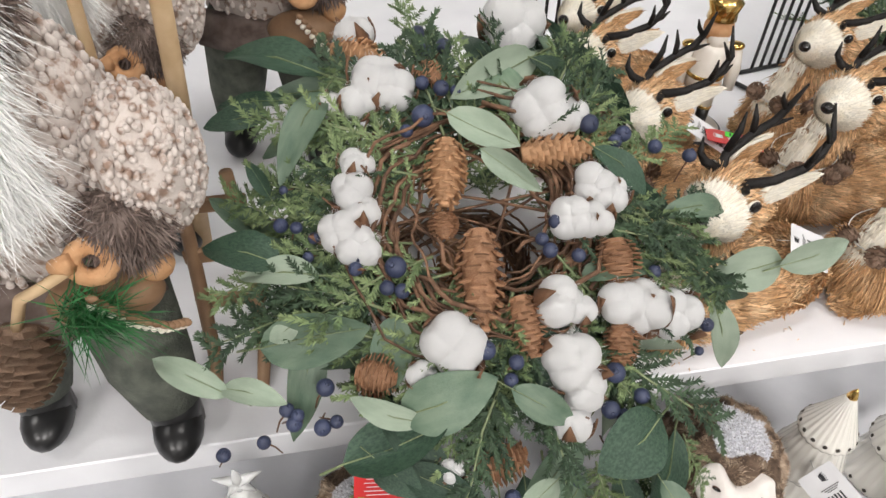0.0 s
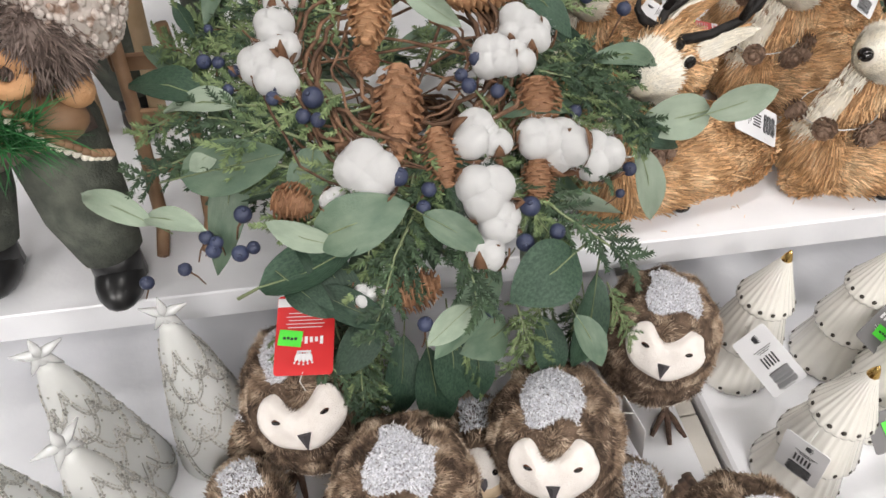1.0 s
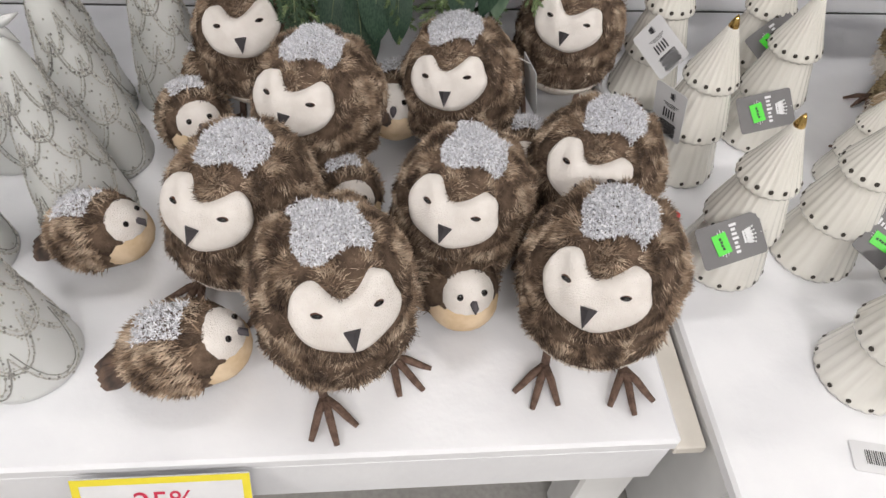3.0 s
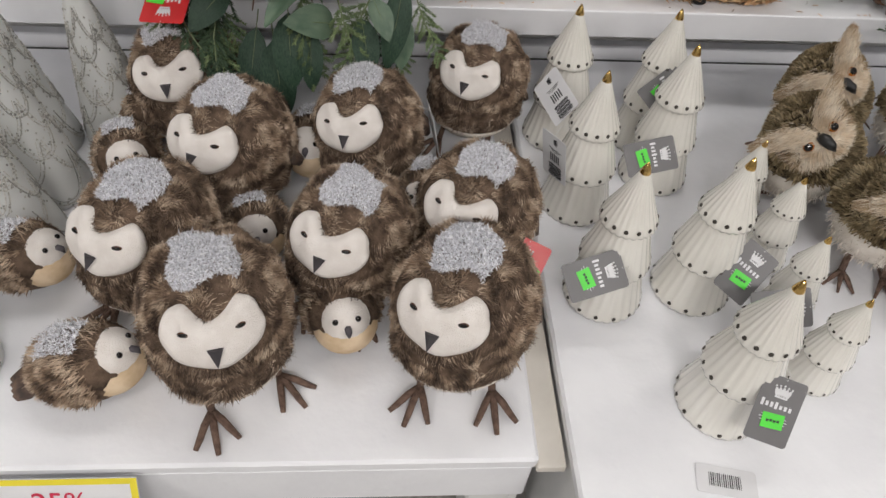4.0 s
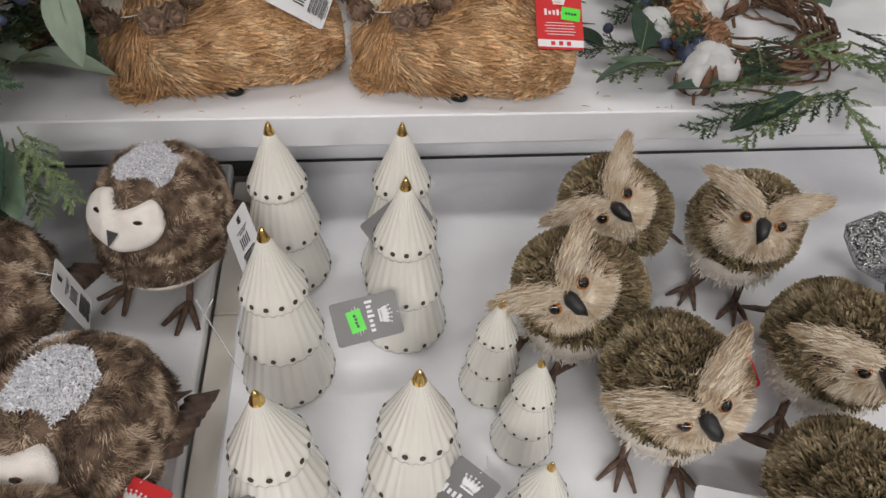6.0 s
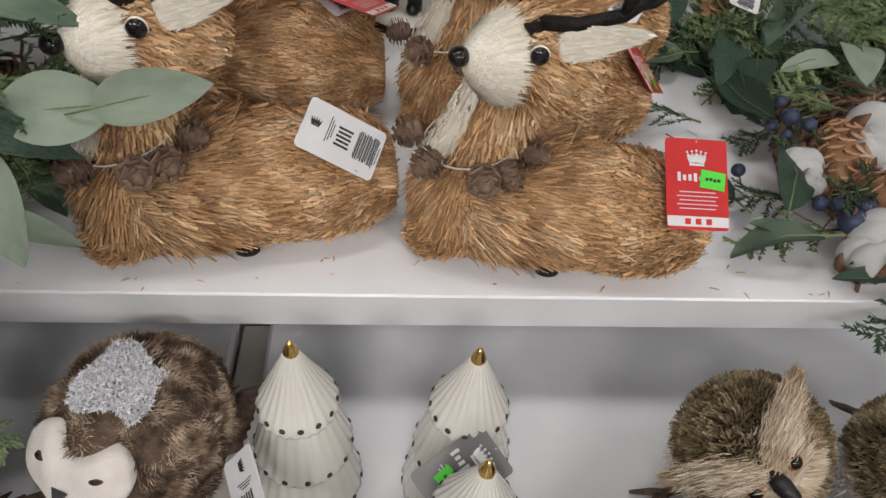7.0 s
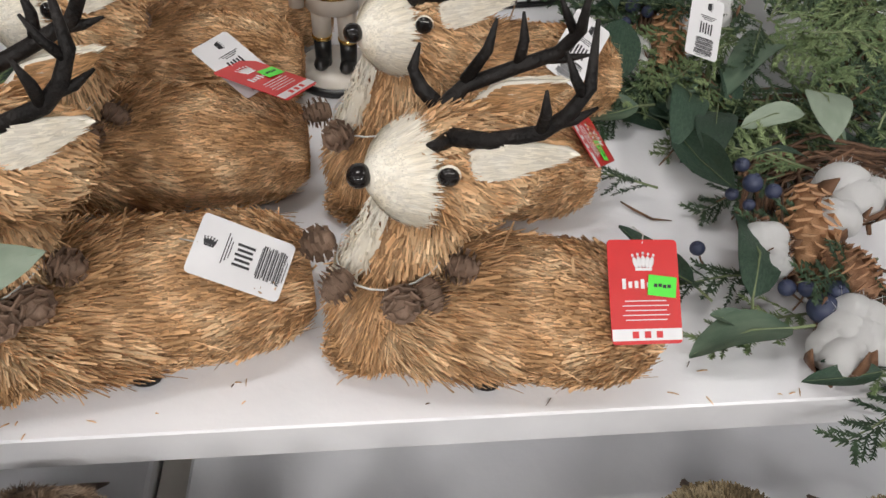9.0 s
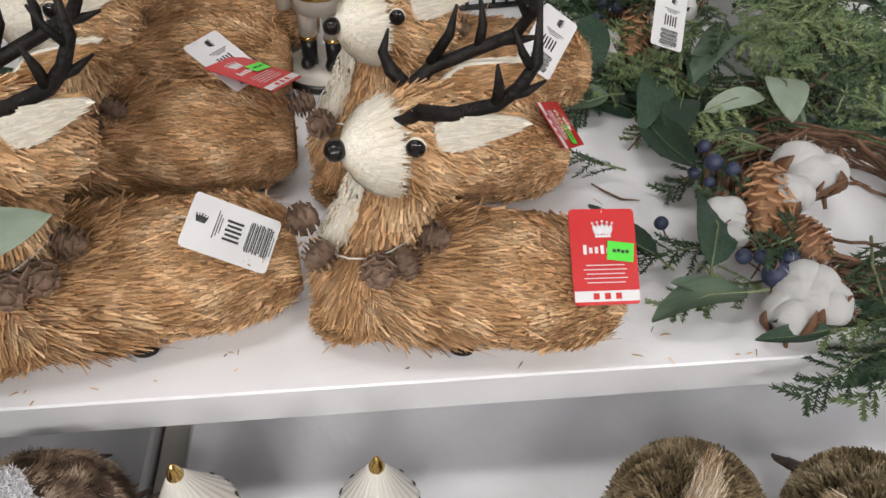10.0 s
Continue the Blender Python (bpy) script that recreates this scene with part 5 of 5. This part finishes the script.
# ---- small cones round the reindeer's necks ----
for x, y, yaw, size in HERD[:6]:
    g = thing("cone_garland", pose(x, y, HIGH, 0, 0, yaw), "string of small grey-brown pine cones round a reindeer's neck", "garland", "pine cone garlands")
    rng = np.random.default_rng(int(x * 1000))
    ring = [(-0.092 + 0.047 * math.cos(a), 0.050 * math.sin(a), 0.120 + 0.010 * math.cos(a)) for a in [math.tau * k / 24 for k in range(25)]]
    part("cord", Form(M["string"]).tube(ring, 0.0009, 0, 5), g)
    for a in (3.25, 4.05, 4.95, 5.35, 5.95):
        c = Vector((-0.092 + 0.056 * math.cos(a), 0.056 * math.sin(a), 0.118 + rng.uniform(-0.004, 0.006)))
        out = Vector((math.cos(a), math.sin(a), rng.uniform(-0.6, 0.4))).normalized()
        m = Matrix.Translation(c) @ out.to_track_quat("Z", "Y").to_matrix().to_4x4() @ Matrix.Diagonal((0.0150, 0.0150, 0.030, 1)) @ Matrix.Translation((0, 0, -0.25))
        part("pine_cone", CONES[3], g, "", m)


# ---- swing tags ----
def card(form, w, h, m, z=0.0, thick=0.0006, r=0.004):
    pts = []
    for cx, cy, a0 in ((w / 2 - r, h / 2 - r, 0), (-w / 2 + r, h / 2 - r, 90), (-w / 2 + r, -h / 2 + r, 180), (w / 2 - r, -h / 2 + r, 270)):
        for k in range(4):
            a = radians(a0 + 30 * k)
            pts.append((cx + r * math.cos(a), cy + r * math.sin(a)))
    return form.grid([[(x, y, z) for x, y in pts], [(x, y, z + thick) for x, y in pts]], m, smooth=False)


def bar(form, x, y, w, h, m, z):
    return box(form, (x - w / 2, y - h / 2, z), (x + w / 2, y + h / 2, z + 0.0002), m)


def crown(form, x, y, s, m, z):
    """A plain crown-like emblem."""
    bar(form, x, y - 0.52 * s, 1.15 * s, 0.16 * s, m, z)
    for k in (-2, -1, 0, 1, 2):
        form.ball((x + k * 0.27 * s, y - 0.02 * s - 0.04 * s * abs(k), z), (0.17 * s, 0.42 * s, 0.0003), m, 10, 4, turn=Matrix.Rotation(-0.16 * k, 3, "Z"))
        form.ball((x + k * 0.36 * s, y + (0.52 - 0.07 * abs(k)) * s, z), (0.10 * s, 0.10 * s, 0.0003), m, 8, 4)


def lettering(text, size, material):
    cu = bpy.data.curves.new("words", "FONT")
    cu.body, cu.size, cu.align_x, cu.align_y, cu.extrude = text, size, "CENTER", "CENTER", 0.0002
    ob = bpy.data.objects.new("words", cu)
    scene.collection.objects.link(ob)
    me = bpy.data.meshes.new_from_object(ob.evaluated_get(bpy.context.evaluated_depsgraph_get()))
    bpy.data.objects.remove(ob)
    me.materials.clear()
    me.materials.append(material)
    return me


def tag_pieces(kind):
    """red and grey stand upright, white lies across; the front looks along z."""
    w, h = dict(red=(0.062, 0.086), grey=(0.050, 0.076), white=(0.079, 0.051))[kind]
    f = Form(M[kind])
    card(f, w, h, 0)
    pr = Form(M["white"], M["ink"], M["red"])
    z = 0.0009
    if kind == "white":
        crown(pr, -0.028, 0.004, 0.007, 1, z)
        for k in range(3):
            bar(pr, -0.015 + 0.0022 * k, 0.003, 0.0008, 0.026 - 0.006 * k, 1, z)
        for i in range(5):
            bar(pr, 0.001, -0.007 + 0.0042 * i, 0.015 - 0.002 * (i % 2), 0.0022, 1, z)
        x = 0.014
        for i in range(13):
            wide = 0.0012 if i % 3 else 0.0006
            bar(pr, x, 0.002, wide, 0.028 if i % 4 else 0.024, 1, z)
            x += wide + 0.0007
        bar(pr, 0.0370, 0.0, 0.0006, 0.018, 1, z)
    else:
        crown(pr, 0, h * 0.29, 0.013, 0, z)
        xs = -0.018
        for i, q in enumerate((1.0, 0.6, 0.7, 0.9, 0.5, 0.6, 0.6)):
            bar(pr, xs, h * 0.065 + 0.002 * (q - 0.6), 0.0032, 0.0085 * q, 0, z)
            xs += 0.0054
        for i in range(5 if kind == "red" else 3):
            bar(pr, 0, -h * (0.09 + 0.045 * i), w * (0.66 if i % 2 else 0.58), 0.0008, 0, z)
        if kind == "red":
            bar(pr, 0, -h * 0.41, w * 0.985, 0.0095, 0, z)
            for k in (-1, 0, 1):
                bar(pr, 0.0105 * k, -h * 0.41, 0.0055, 0.0055, 2, z + 0.0003)
    pieces = dict(card=f.mesh("card"), print=pr.mesh("print"))
    if kind == "white":
        words = lettering("Hecho en China", 0.0042, M["ink"])
        words.transform(pose(0.0342, 0.001, z, 0, 0, 90))
        pieces["lettering"] = words
    if kind != "white":
        s = Form(M["green_sticker"], M["ink"])
        box(s, (-0.0125, -0.0085, 0.0014), (0.0125, 0.0085, 0.0017), 0)
        for k in range(4):
            bar(s, -0.006 + 0.004 * k, 0.0005 * (k % 2), 0.003, 0.0028, 1, 0.0018)
        place = pose(0.015, 0.004, 0.0003, 0, 0, -7) if kind == "red" else pose(0, -0.012, 0, 0, 0, 6)
        pieces["sticker"] = s.mesh("sticker")
        pieces["sticker"].transform(place)
    st = Form(M["string"])
    top = (0, h / 2) if kind != "white" else (-w / 2, 0)
    st.tube([(top[0] * 0.93, top[1] * 0.93, 0.001), (top[0] * 1.12 + 0.004, top[1] * 1.12, -0.004), (top[0] * 1.25, top[1] * 1.3, -0.014)], 0.0006, 0, 5)
    pieces["string"] = st.mesh("string")
    return pieces


TAGS = {k: tag_pieces(k) for k in ("red", "grey", "white")}
TAG_LABEL = dict(red="red swing tag with white emblem and green price sticker", grey="grey swing tag with white emblem and green price sticker", white="white swing tag with printed barcode and small emblem")
NEAR_TAGS = [
    ("red", 0.986, 0.488, 0.656, 36, 4, 2), ("white", 0.6575, 0.537, 0.6565, 32, 29, -4), ("red", 0.041, 0.293, 0.628, -21, 4, 171),
    ("red", 0.505, -0.035, 0.446, 42, 15, -21), ("grey", 0.600, -0.058, 0.462, 20, 41, -66), ("grey", 0.806, -0.042, 0.450, 38, 25, -33),
    ("grey", 0.771, -0.240, 0.451, 43, 11, -17), ("grey", 0.728, 0.170, 0.462, 15, 42, -74), ("grey", 0.768, 0.282, 0.502, 30, 28, -48),
    ("grey", 0.835, -0.098, 0.445, 10, 44, -82), ("white", 0.592, 0.262, 0.500, 60, 12, -69), ("white", 0.574, 0.140, 0.485, 150, 80, 0),
]
FAR_TAGS = [
    ("red", 1.166, -0.220, 0.395, 12, 43, -79), ("white", 1.093, -0.052, 0.388, 44, 7, -13), ("red", 1.150, 0.115, 0.390, 20, 40, -66),
    ("white", 0.405, 0.215, 0.470, 0, 80, 10), ("red", 0.152, 0.200, 0.470, -30, 34, -141), ("red", 0.660, 0.770, 0.676, 4, 14, 64),
    ("white", 0.626, 0.800, 0.674, 0, 22, -37), ("white", 1.007, 0.836, 0.672, -40, 36, -130), ("white", 1.198, 0.920, 0.655, -24, 40, -105),
    ("red", 1.005, 0.722, 0.630, -34, 32, -56),
]
for kind, x, y, z, rx, ry, rz in NEAR_TAGS + FAR_TAGS:
    assembled("swing_tag", TAGS[kind], pose(x, y, z, rx, ry, rz), TAG_LABEL[kind], "price tag", "swing tags", dict(sticker="neon green price sticker"))

# ---- discount signs on the table fronts ----
def sign(x, y, z, yaw):
    s = thing("discount_sign", pose(x, y, z, 62, 0, yaw), "white discount sign with yellow border and red lettering", "sign", "discount signs")
    part("board", card(Form(M["white"]), 0.176, 0.125, 0, 0, 0.002, 0.003), s)
    b = Form(M["yellow"])
    for cx, cy, w, h in ((0, 0.0585, 0.176, 0.008), (0, -0.0585, 0.176, 0.008), (-0.084, 0, 0.008, 0.109), (0.084, 0, 0.008, 0.109)):
        bar(b, cx, cy, w, h, 0, 0.0022)
    part("border", b, s, "yellow printed border")
    for text, size, ty, m in (("25%", 0.036, 0.030, "red_print"), ("DESCUENTO", 0.0165, 0.008, "red_print"), ("ADORNOS, ARBOLES", 0.0125, -0.008, "ink"), ("DECORACION, MESA Y", 0.0125, -0.023, "ink")):
        part("lettering", lettering(text, size, M[m]), s, "red lettering" if m == "red_print" else "black lettering", pose(0, ty, 0.0026))
    for k in range(2):
        part("lettering", bar(Form(M["ink"]), 0, -0.036 - 0.009 * k, 0.10 - 0.02 * k, 0.003, 0, 0.0024), s)
    part("holder", box(Form(M["clear"]), (-0.088, -0.0645, -0.006), (0.088, -0.058, 0.006), 0, 0.001), s, "clear plastic holder")
    part("bracket", box(Form(M["rail"]), (-0.012, -0.05, -0.05), (0.012, 0.02, -0.0005), 0, 0.002), s)
    return s


sign(-0.026, -0.292, 0.302, 0)
sign(0.855, -0.378, 0.302, 0)
label_card = thing("barcode_label", pose(0.735, -0.283, LOW + 0.001, 0, 0, -12), "clear shelf label with a printed barcode", "label")
part("card", card(Form(M["white"]), 0.07, 0.035, 0), label_card)
code = Form(M["ink"])
xx = -0.02
for i in range(16):
    bar(code, xx, 0, 0.0012 if i % 3 else 0.0006, 0.016, 0, 0.0009)
    xx += 0.0024
part("print", code, label_card)


# ---- bearded dolls at the end of the tier ----
def bearded_doll():
    rng = np.random.default_rng(17)
    f = Form(M["curl"], M["beard"], M["cloth"], M["boot"], M["brown_fur"], M["mitten"], M["cord"], M["ivory"], M["plank"])
    for x, y in ((0.068, -0.078), (-0.085, -0.02)):
        f.ball((x, y, 0.026), (0.030, 0.048, 0.027), 3, 18, 10)
        f.tube([(x, y + 0.012, 0.02), (x, y + 0.02, 0.07)], [0.031, 0.030], 3, 14)
        f.tube([(x, y + 0.02, 0.06), (x * 0.9, y + 0.03, 0.12), (x * 0.7, 0.0, 0.21), (x * 0.5, 0.02, 0.27)], [0.037, 0.048, 0.055, 0.05], 2, 16)
    lumpy = lambda d: 1 + 0.06 * noise.noise(Vector((d[0], d[1], d[2])) * 5)
    f.ball((0, 0.03, 0.36), (0.115, 0.095, 0.155), 0, 26, 18, warp=lumpy)
    f.ball((0.126, -0.020, 0.374), (0.050, 0.062, 0.074), 0, 22, 14, warp=lumpy)
    f.ball((-0.115, -0.005, 0.375), (0.058, 0.068, 0.075), 0, 22, 14, warp=lumpy)
    f.tube([(-0.10, -0.03, 0.25), (0, -0.06, 0.235), (0.10, -0.03, 0.25)], [0.03, 0.034, 0.03], 4, 12)
    f.ball((0.098, -0.066, 0.342), (0.038, 0.034, 0.036), 4, 16, 10)
    ring = [(0.070 + 0.016 * math.cos(a), -0.100 + 0.006 * math.sin(a), 0.330 + 0.014 * math.sin(a)) for a in [math.tau * k / 14 for k in range(15)]]
    f.tube(ring, 0.0088, 5, 10)
    f.tube([(0.040, -0.104, 0.335), (0.056, -0.110, 0.340)], [0.007, 0.010], 5, 8)
    f.ball((0.112, -0.074, 0.292), (0.019, 0.016, 0.020), 5, 14, 10)
    f.ball((0, -0.01, 0.545), (0.075, 0.07, 0.075), 4, 20, 14)
    f.ball((0, -0.05, 0.525), (0.05, 0.04, 0.05), 5, 18, 12)
    f.ball((-0.014, -0.05, 0.45), (0.060, 0.050, 0.100), 1, 24, 16, warp=lumpy)
    n = 14000
    x = rng.uniform(-0.080, 0.048, n)
    z = 0.385 + 0.7 * np.clip(x, 0, 1) + rng.uniform(0, 0.155, n)
    yy = -0.05 - 0.055 * np.sqrt(np.clip(1 - ((x + 0.014) / 0.082) ** 2 - ((z - 0.45) / 0.13) ** 2, 0, 1))
    way = np.stack([x * 0.25 + rng.normal(size=n) * 0.012, rng.normal(size=n) * 0.006 - 0.006, np.full(n, -0.042)], 1)
    f.blades(np.stack([x, yy, z], 1), way, across(way, rng, 0.0005), 1, bend=rng.normal(size=(n, 3)) * 0.012)
    for m, c, r, k in ((4, (0.098, -0.066, 0.342), (0.038, 0.034, 0.036), 2400), (4, (0, -0.01, 0.545), (0.075, 0.07, 0.075), 1500)):
        d = unit(k, rng)
        way = (d * 0.6 + rng.normal(size=d.shape) * 0.3 + np.array((0, -0.2, -0.5))) * 0.016
        f.blades(np.array(c) + d * np.array(r), way, across(way, rng, 0.0009), m)
    d = unit(2200, rng)
    curls = np.array((0.126, -0.020, 0.374)) + d * np.array((0.051, 0.063, 0.075))
    for i, p in enumerate(curls[:620]):
        f.ball(p, (0.0036, 0.0062, 0.0036), 0, 7, 5, turn=Matrix.Rotation(i * 1.7, 3, "X"))
    d = unit(800, rng)
    for p in np.array((0, 0.03, 0.36)) + d * np.array((0.117, 0.097, 0.157)):
        f.ball(p, (0.0042, 0.0042, 0.0068), 0, 7, 5)
    braid = [Vector((0.06, -0.118, 0.300)), Vector((0.085, -0.118, 0.265)), Vector((0.110, -0.112, 0.240)), Vector((0.128, -0.100, 0.228))]
    for k in range(26):
        q = k / 26 * 3
        c = braid[int(q)].lerp(braid[int(q) + 1], q % 1)
        f.ball(c + Vector((0.0025 * (-1) ** k, 0, 0.0015 * (-1) ** k)), (0.0062, 0.0045, 0.0042), 7 if k % 2 else 8, 8, 6, turn=Matrix.Rotation(0.7 * (-1) ** k, 3, "Y"))
    f.ball((0.06, -0.075, 0.262), (0.055, 0.030, 0.030), 8, 18, 12)
    return f.mesh("bearded_doll")


DOLL = bearded_doll()
for x, y, yaw in ((-0.268, 0.532, 6), (-0.295, 0.885, 8), (-0.05, 1.08, -4)):
    thing("bearded_doll", pose(x, y, HIGH, 0, 0, yaw), "bearded winter doll in curly cream coat and green trousers", "doll", "bearded dolls", DOLL)


def pole(name, a, b, r, material, label, category):
    a, b = Vector(a), Vector(b)
    f = Form(material)
    f.tube([Vector((0, 0, 0)), (b - a) * 0.5 + Vector((0.002, 0, 0)), b - a], [r, r * 0.96, r * 0.9], 0, 12)
    return thing(name, Matrix.Translation(a), label, category, data=f.mesh(name))


pole("wooden_staff", (-0.192, 0.814, HIGH), (-0.123, 0.740, 1.12), 0.013, M["wood"], "pale wooden staff standing beside a doll", "staff")
pole("wooden_staff", (-0.285, 0.820, HIGH), (-0.215, 0.745, 1.12), 0.008, M["wood"], "thin pale wooden staff beside a doll", "staff")
sled = thing("wooden_sled", pose(-0.125, 0.575, HIGH), "small brown wooden sled leaning beside a doll", "sled")
for dx in (-0.028, 0.030):
    part("runner", Form(M["plank"]).tube([(dx, -0.06, 0.008), (dx * 1.1, -0.01, 0.02), (dx * 1.2, 0.05, 0.15), (dx, 0.06, 0.27)], [0.008, 0.009, 0.009, 0.008], 0, 8), sled)
for z in (0.07, 0.14, 0.21):
    part("slat", box(Form(M["plank"]), (-0.045, 0.018 + z * 0.2, z), (0.045, 0.026 + z * 0.2, z + 0.022), 0, 0.002), sled)
pick = thing("pine_cone_pick", pose(-0.277, 0.425, HIGH + 0.128), "large snow-dusted pine cone hanging from a stick with green needles", "pine cone")
part("pine_cone", CONES[2], pick, "", pose(0, 0.02, 0.13, 150, 10, 0) @ Matrix.Diagonal((0.036, 0.036, 0.085, 1)))
nd = Form(M["needle"])
rng = np.random.default_rng(3)
root = rng.normal(size=(420, 3)) * (0.012, 0.008, 0.008) + (0.070, 0, 0.150)
way = rng.normal(size=(420, 3)) * 0.022 + (0.025, -0.018, 0.008)
nd.blades(root, way, across(way, rng, 0.0008), 0)
part("needle_tuft", nd, pick, "bright green needle tuft")
part("stick", Form(M["wood"]).tube([(0.0, 0.01, 0.13), (0.025, 0.0, 0.18), (0.045, 0.000, 0.190), (0.072, 0.004, 0.204)], 0.0055, 0, 7), pick, "pale tied stick")


# ---- soldier figurine, wire stands, glitter boxes, crumbs ----
def soldier():
    f = Form(M["porcelain"], M["gold"], M["boot"], M["mitten"])
    rows = [[(r * math.cos(math.tau * j / 40), r * math.sin(math.tau * j / 40), z) for j in range(40)] for r, z in ((0.060, 0.0), (0.062, 0.003), (0.062, 0.008), (0.060, 0.011))]
    f.grid(rows, 2)
    rows = [[(r * math.cos(math.tau * j / 40), r * math.sin(math.tau * j / 40), z) for j in range(40)] for r, z in ((0.056, 0.0105), (0.056, 0.013))]
    f.grid(rows, 0)
    for s in (-1, 1):
        f.ball((s * 0.018, -0.008, 0.021), (0.011, 0.018, 0.009), 2, 12, 8)
        f.tube([(s * 0.018, 0, 0.015), (s * 0.018, 0, 0.055)], [0.011, 0.012], 2, 12)
        f.tube([(s * 0.018, 0, 0.055), (s * 0.018, 0, 0.06)], [0.0135, 0.0135], 1, 12)
        f.tube([(s * 0.018, 0, 0.06), (s * 0.017, 0, 0.115)], [0.0125, 0.014], 0, 12)
        f.tube([(s * 0.042, 0, 0.175), (s * 0.048, -0.004, 0.14), (s * 0.046, -0.010, 0.10)], [0.012, 0.012, 0.010], 0, 10)
        f.ball((s * 0.040, 0, 0.182), (0.016, 0.014, 0.007), 1, 12, 6)
    f.tube([(0, 0, 0.105), (0, 0, 0.125), (0, 0, 0.18), (0, 0, 0.195)], [0.036, 0.032, 0.034, 0.018], 0, 18)
    f.tube([(0, 0, 0.125), (0, 0, 0.132)], [0.0345, 0.0345], 1, 18)
    f.ball((0, 0, 0.215), (0.026, 0.025, 0.027), 3, 18, 12)
    f.ball((0, -0.014, 0.197), (0.018, 0.012, 0.020), 0, 14, 8)
    f.tube([(0, 0, 0.232), (0, 0, 0.245), (0, 0, 0.262), (0, 0, 0.278)], [0.026, 0.024, 0.030, 0.012], 1, 18)
    return f.mesh("soldier_figurine")


thing("soldier_figurine", pose(0.722, 0.992, HIGH, 0, 0, -14), "white and gold soldier figurine on a black-rimmed base", "figurine", data=soldier())


def wire_stand(x, y, yaw):
    s = thing("wire_stand", pose(x, y, HIGH, 0, 0, yaw), "black metal wire stand with upright rods", "wire stand", "wire stands")
    for k in range(5):
        part("rod", Form(M["black"]).tube([(-0.05 + 0.024 * k, 0, 0.004), (-0.05 + 0.024 * k, 0, 0.36)], 0.0035, 0, 8), s)
    part("foot_rail", Form(M["black"]).tube([(-0.08, 0, 0.005), (0.08, 0, 0.005)], 0.005, 0, 8), s)
    part("top_rail", Form(M["black"]).tube([(-0.06, 0, 0.36), (0.06, 0, 0.36)], 0.005, 0, 8), s)
    part("hoop", Form(M["black"]).tube([(0.10 * math.cos(a) - 0.02, -0.02 + 0.10 * math.sin(a), 0.006) for a in [math.pi * (0.55 + k / 12) for k in range(13)]], 0.005, 0, 8), s)


wire_stand(1.010, 1.19, 10)
wire_stand(0.500, 1.20, 0)
glit = thing("glitter_bow", pose(1.43, 0.265, LOW), "silver sequin glitter bow standing on the table", "ornament")
for cx, cy, cz, rx, ry, rz in ((0, 0, 0.075, 20, 35, 10), (0.06, 0.03, 0.13, -20, 50, 40), (0.03, -0.09, 0.05, 0, 20, -30)):
    part("loop", box(Form(M["spark"]), (-0.055, -0.035, -0.03), (0.055, 0.035, 0.03), 0, 0.008), glit, "", pose(cx, cy, cz, rx, ry, rz))
crumbs = Form(M["straw"], M["vine"])
rng = np.random.default_rng(41)
n = 30
px, py = rng.uniform(0.3, 1.3, n), EDGE + 0.006 + 0.05 * rng.random(n) ** 1.5
ang = rng.uniform(0, math.tau, n)
long = rng.uniform(0.002, 0.011, n)
for i in range(n):
    w = Vector((math.cos(ang[i]), math.sin(ang[i]), 0)) * long[i]
    p = Vector((px[i] - 0.8, py[i] - 0.47, 0.0008))
    crumbs.tube([p, p + w * 0.5 + Vector((0, 0, 0.0006)), p + w], [0.0005, 0.0006, 0.0003], int(i % 3 == 0), 4)
thing("straw_crumbs", pose(0.8, 0.47, HIGH), "loose straw crumbs lying on the white board", "crumbs", data=crumbs.mesh("straw_crumbs"), kind="stuff")
tw = Form(M["vine"])
tw.tube([(0, 0, 0.003), (0.012, -0.016, 0.004), (0.030, -0.030, 0.0025), (0.052, -0.034, 0.003)], [0.0008, 0.0016, 0.0015, 0.0006], 0, 6)
thing("fallen_twig", pose(1.058, 0.716, HIGH), "small dark twig lying on the white board", "twig", data=tw.mesh("fallen_twig"))
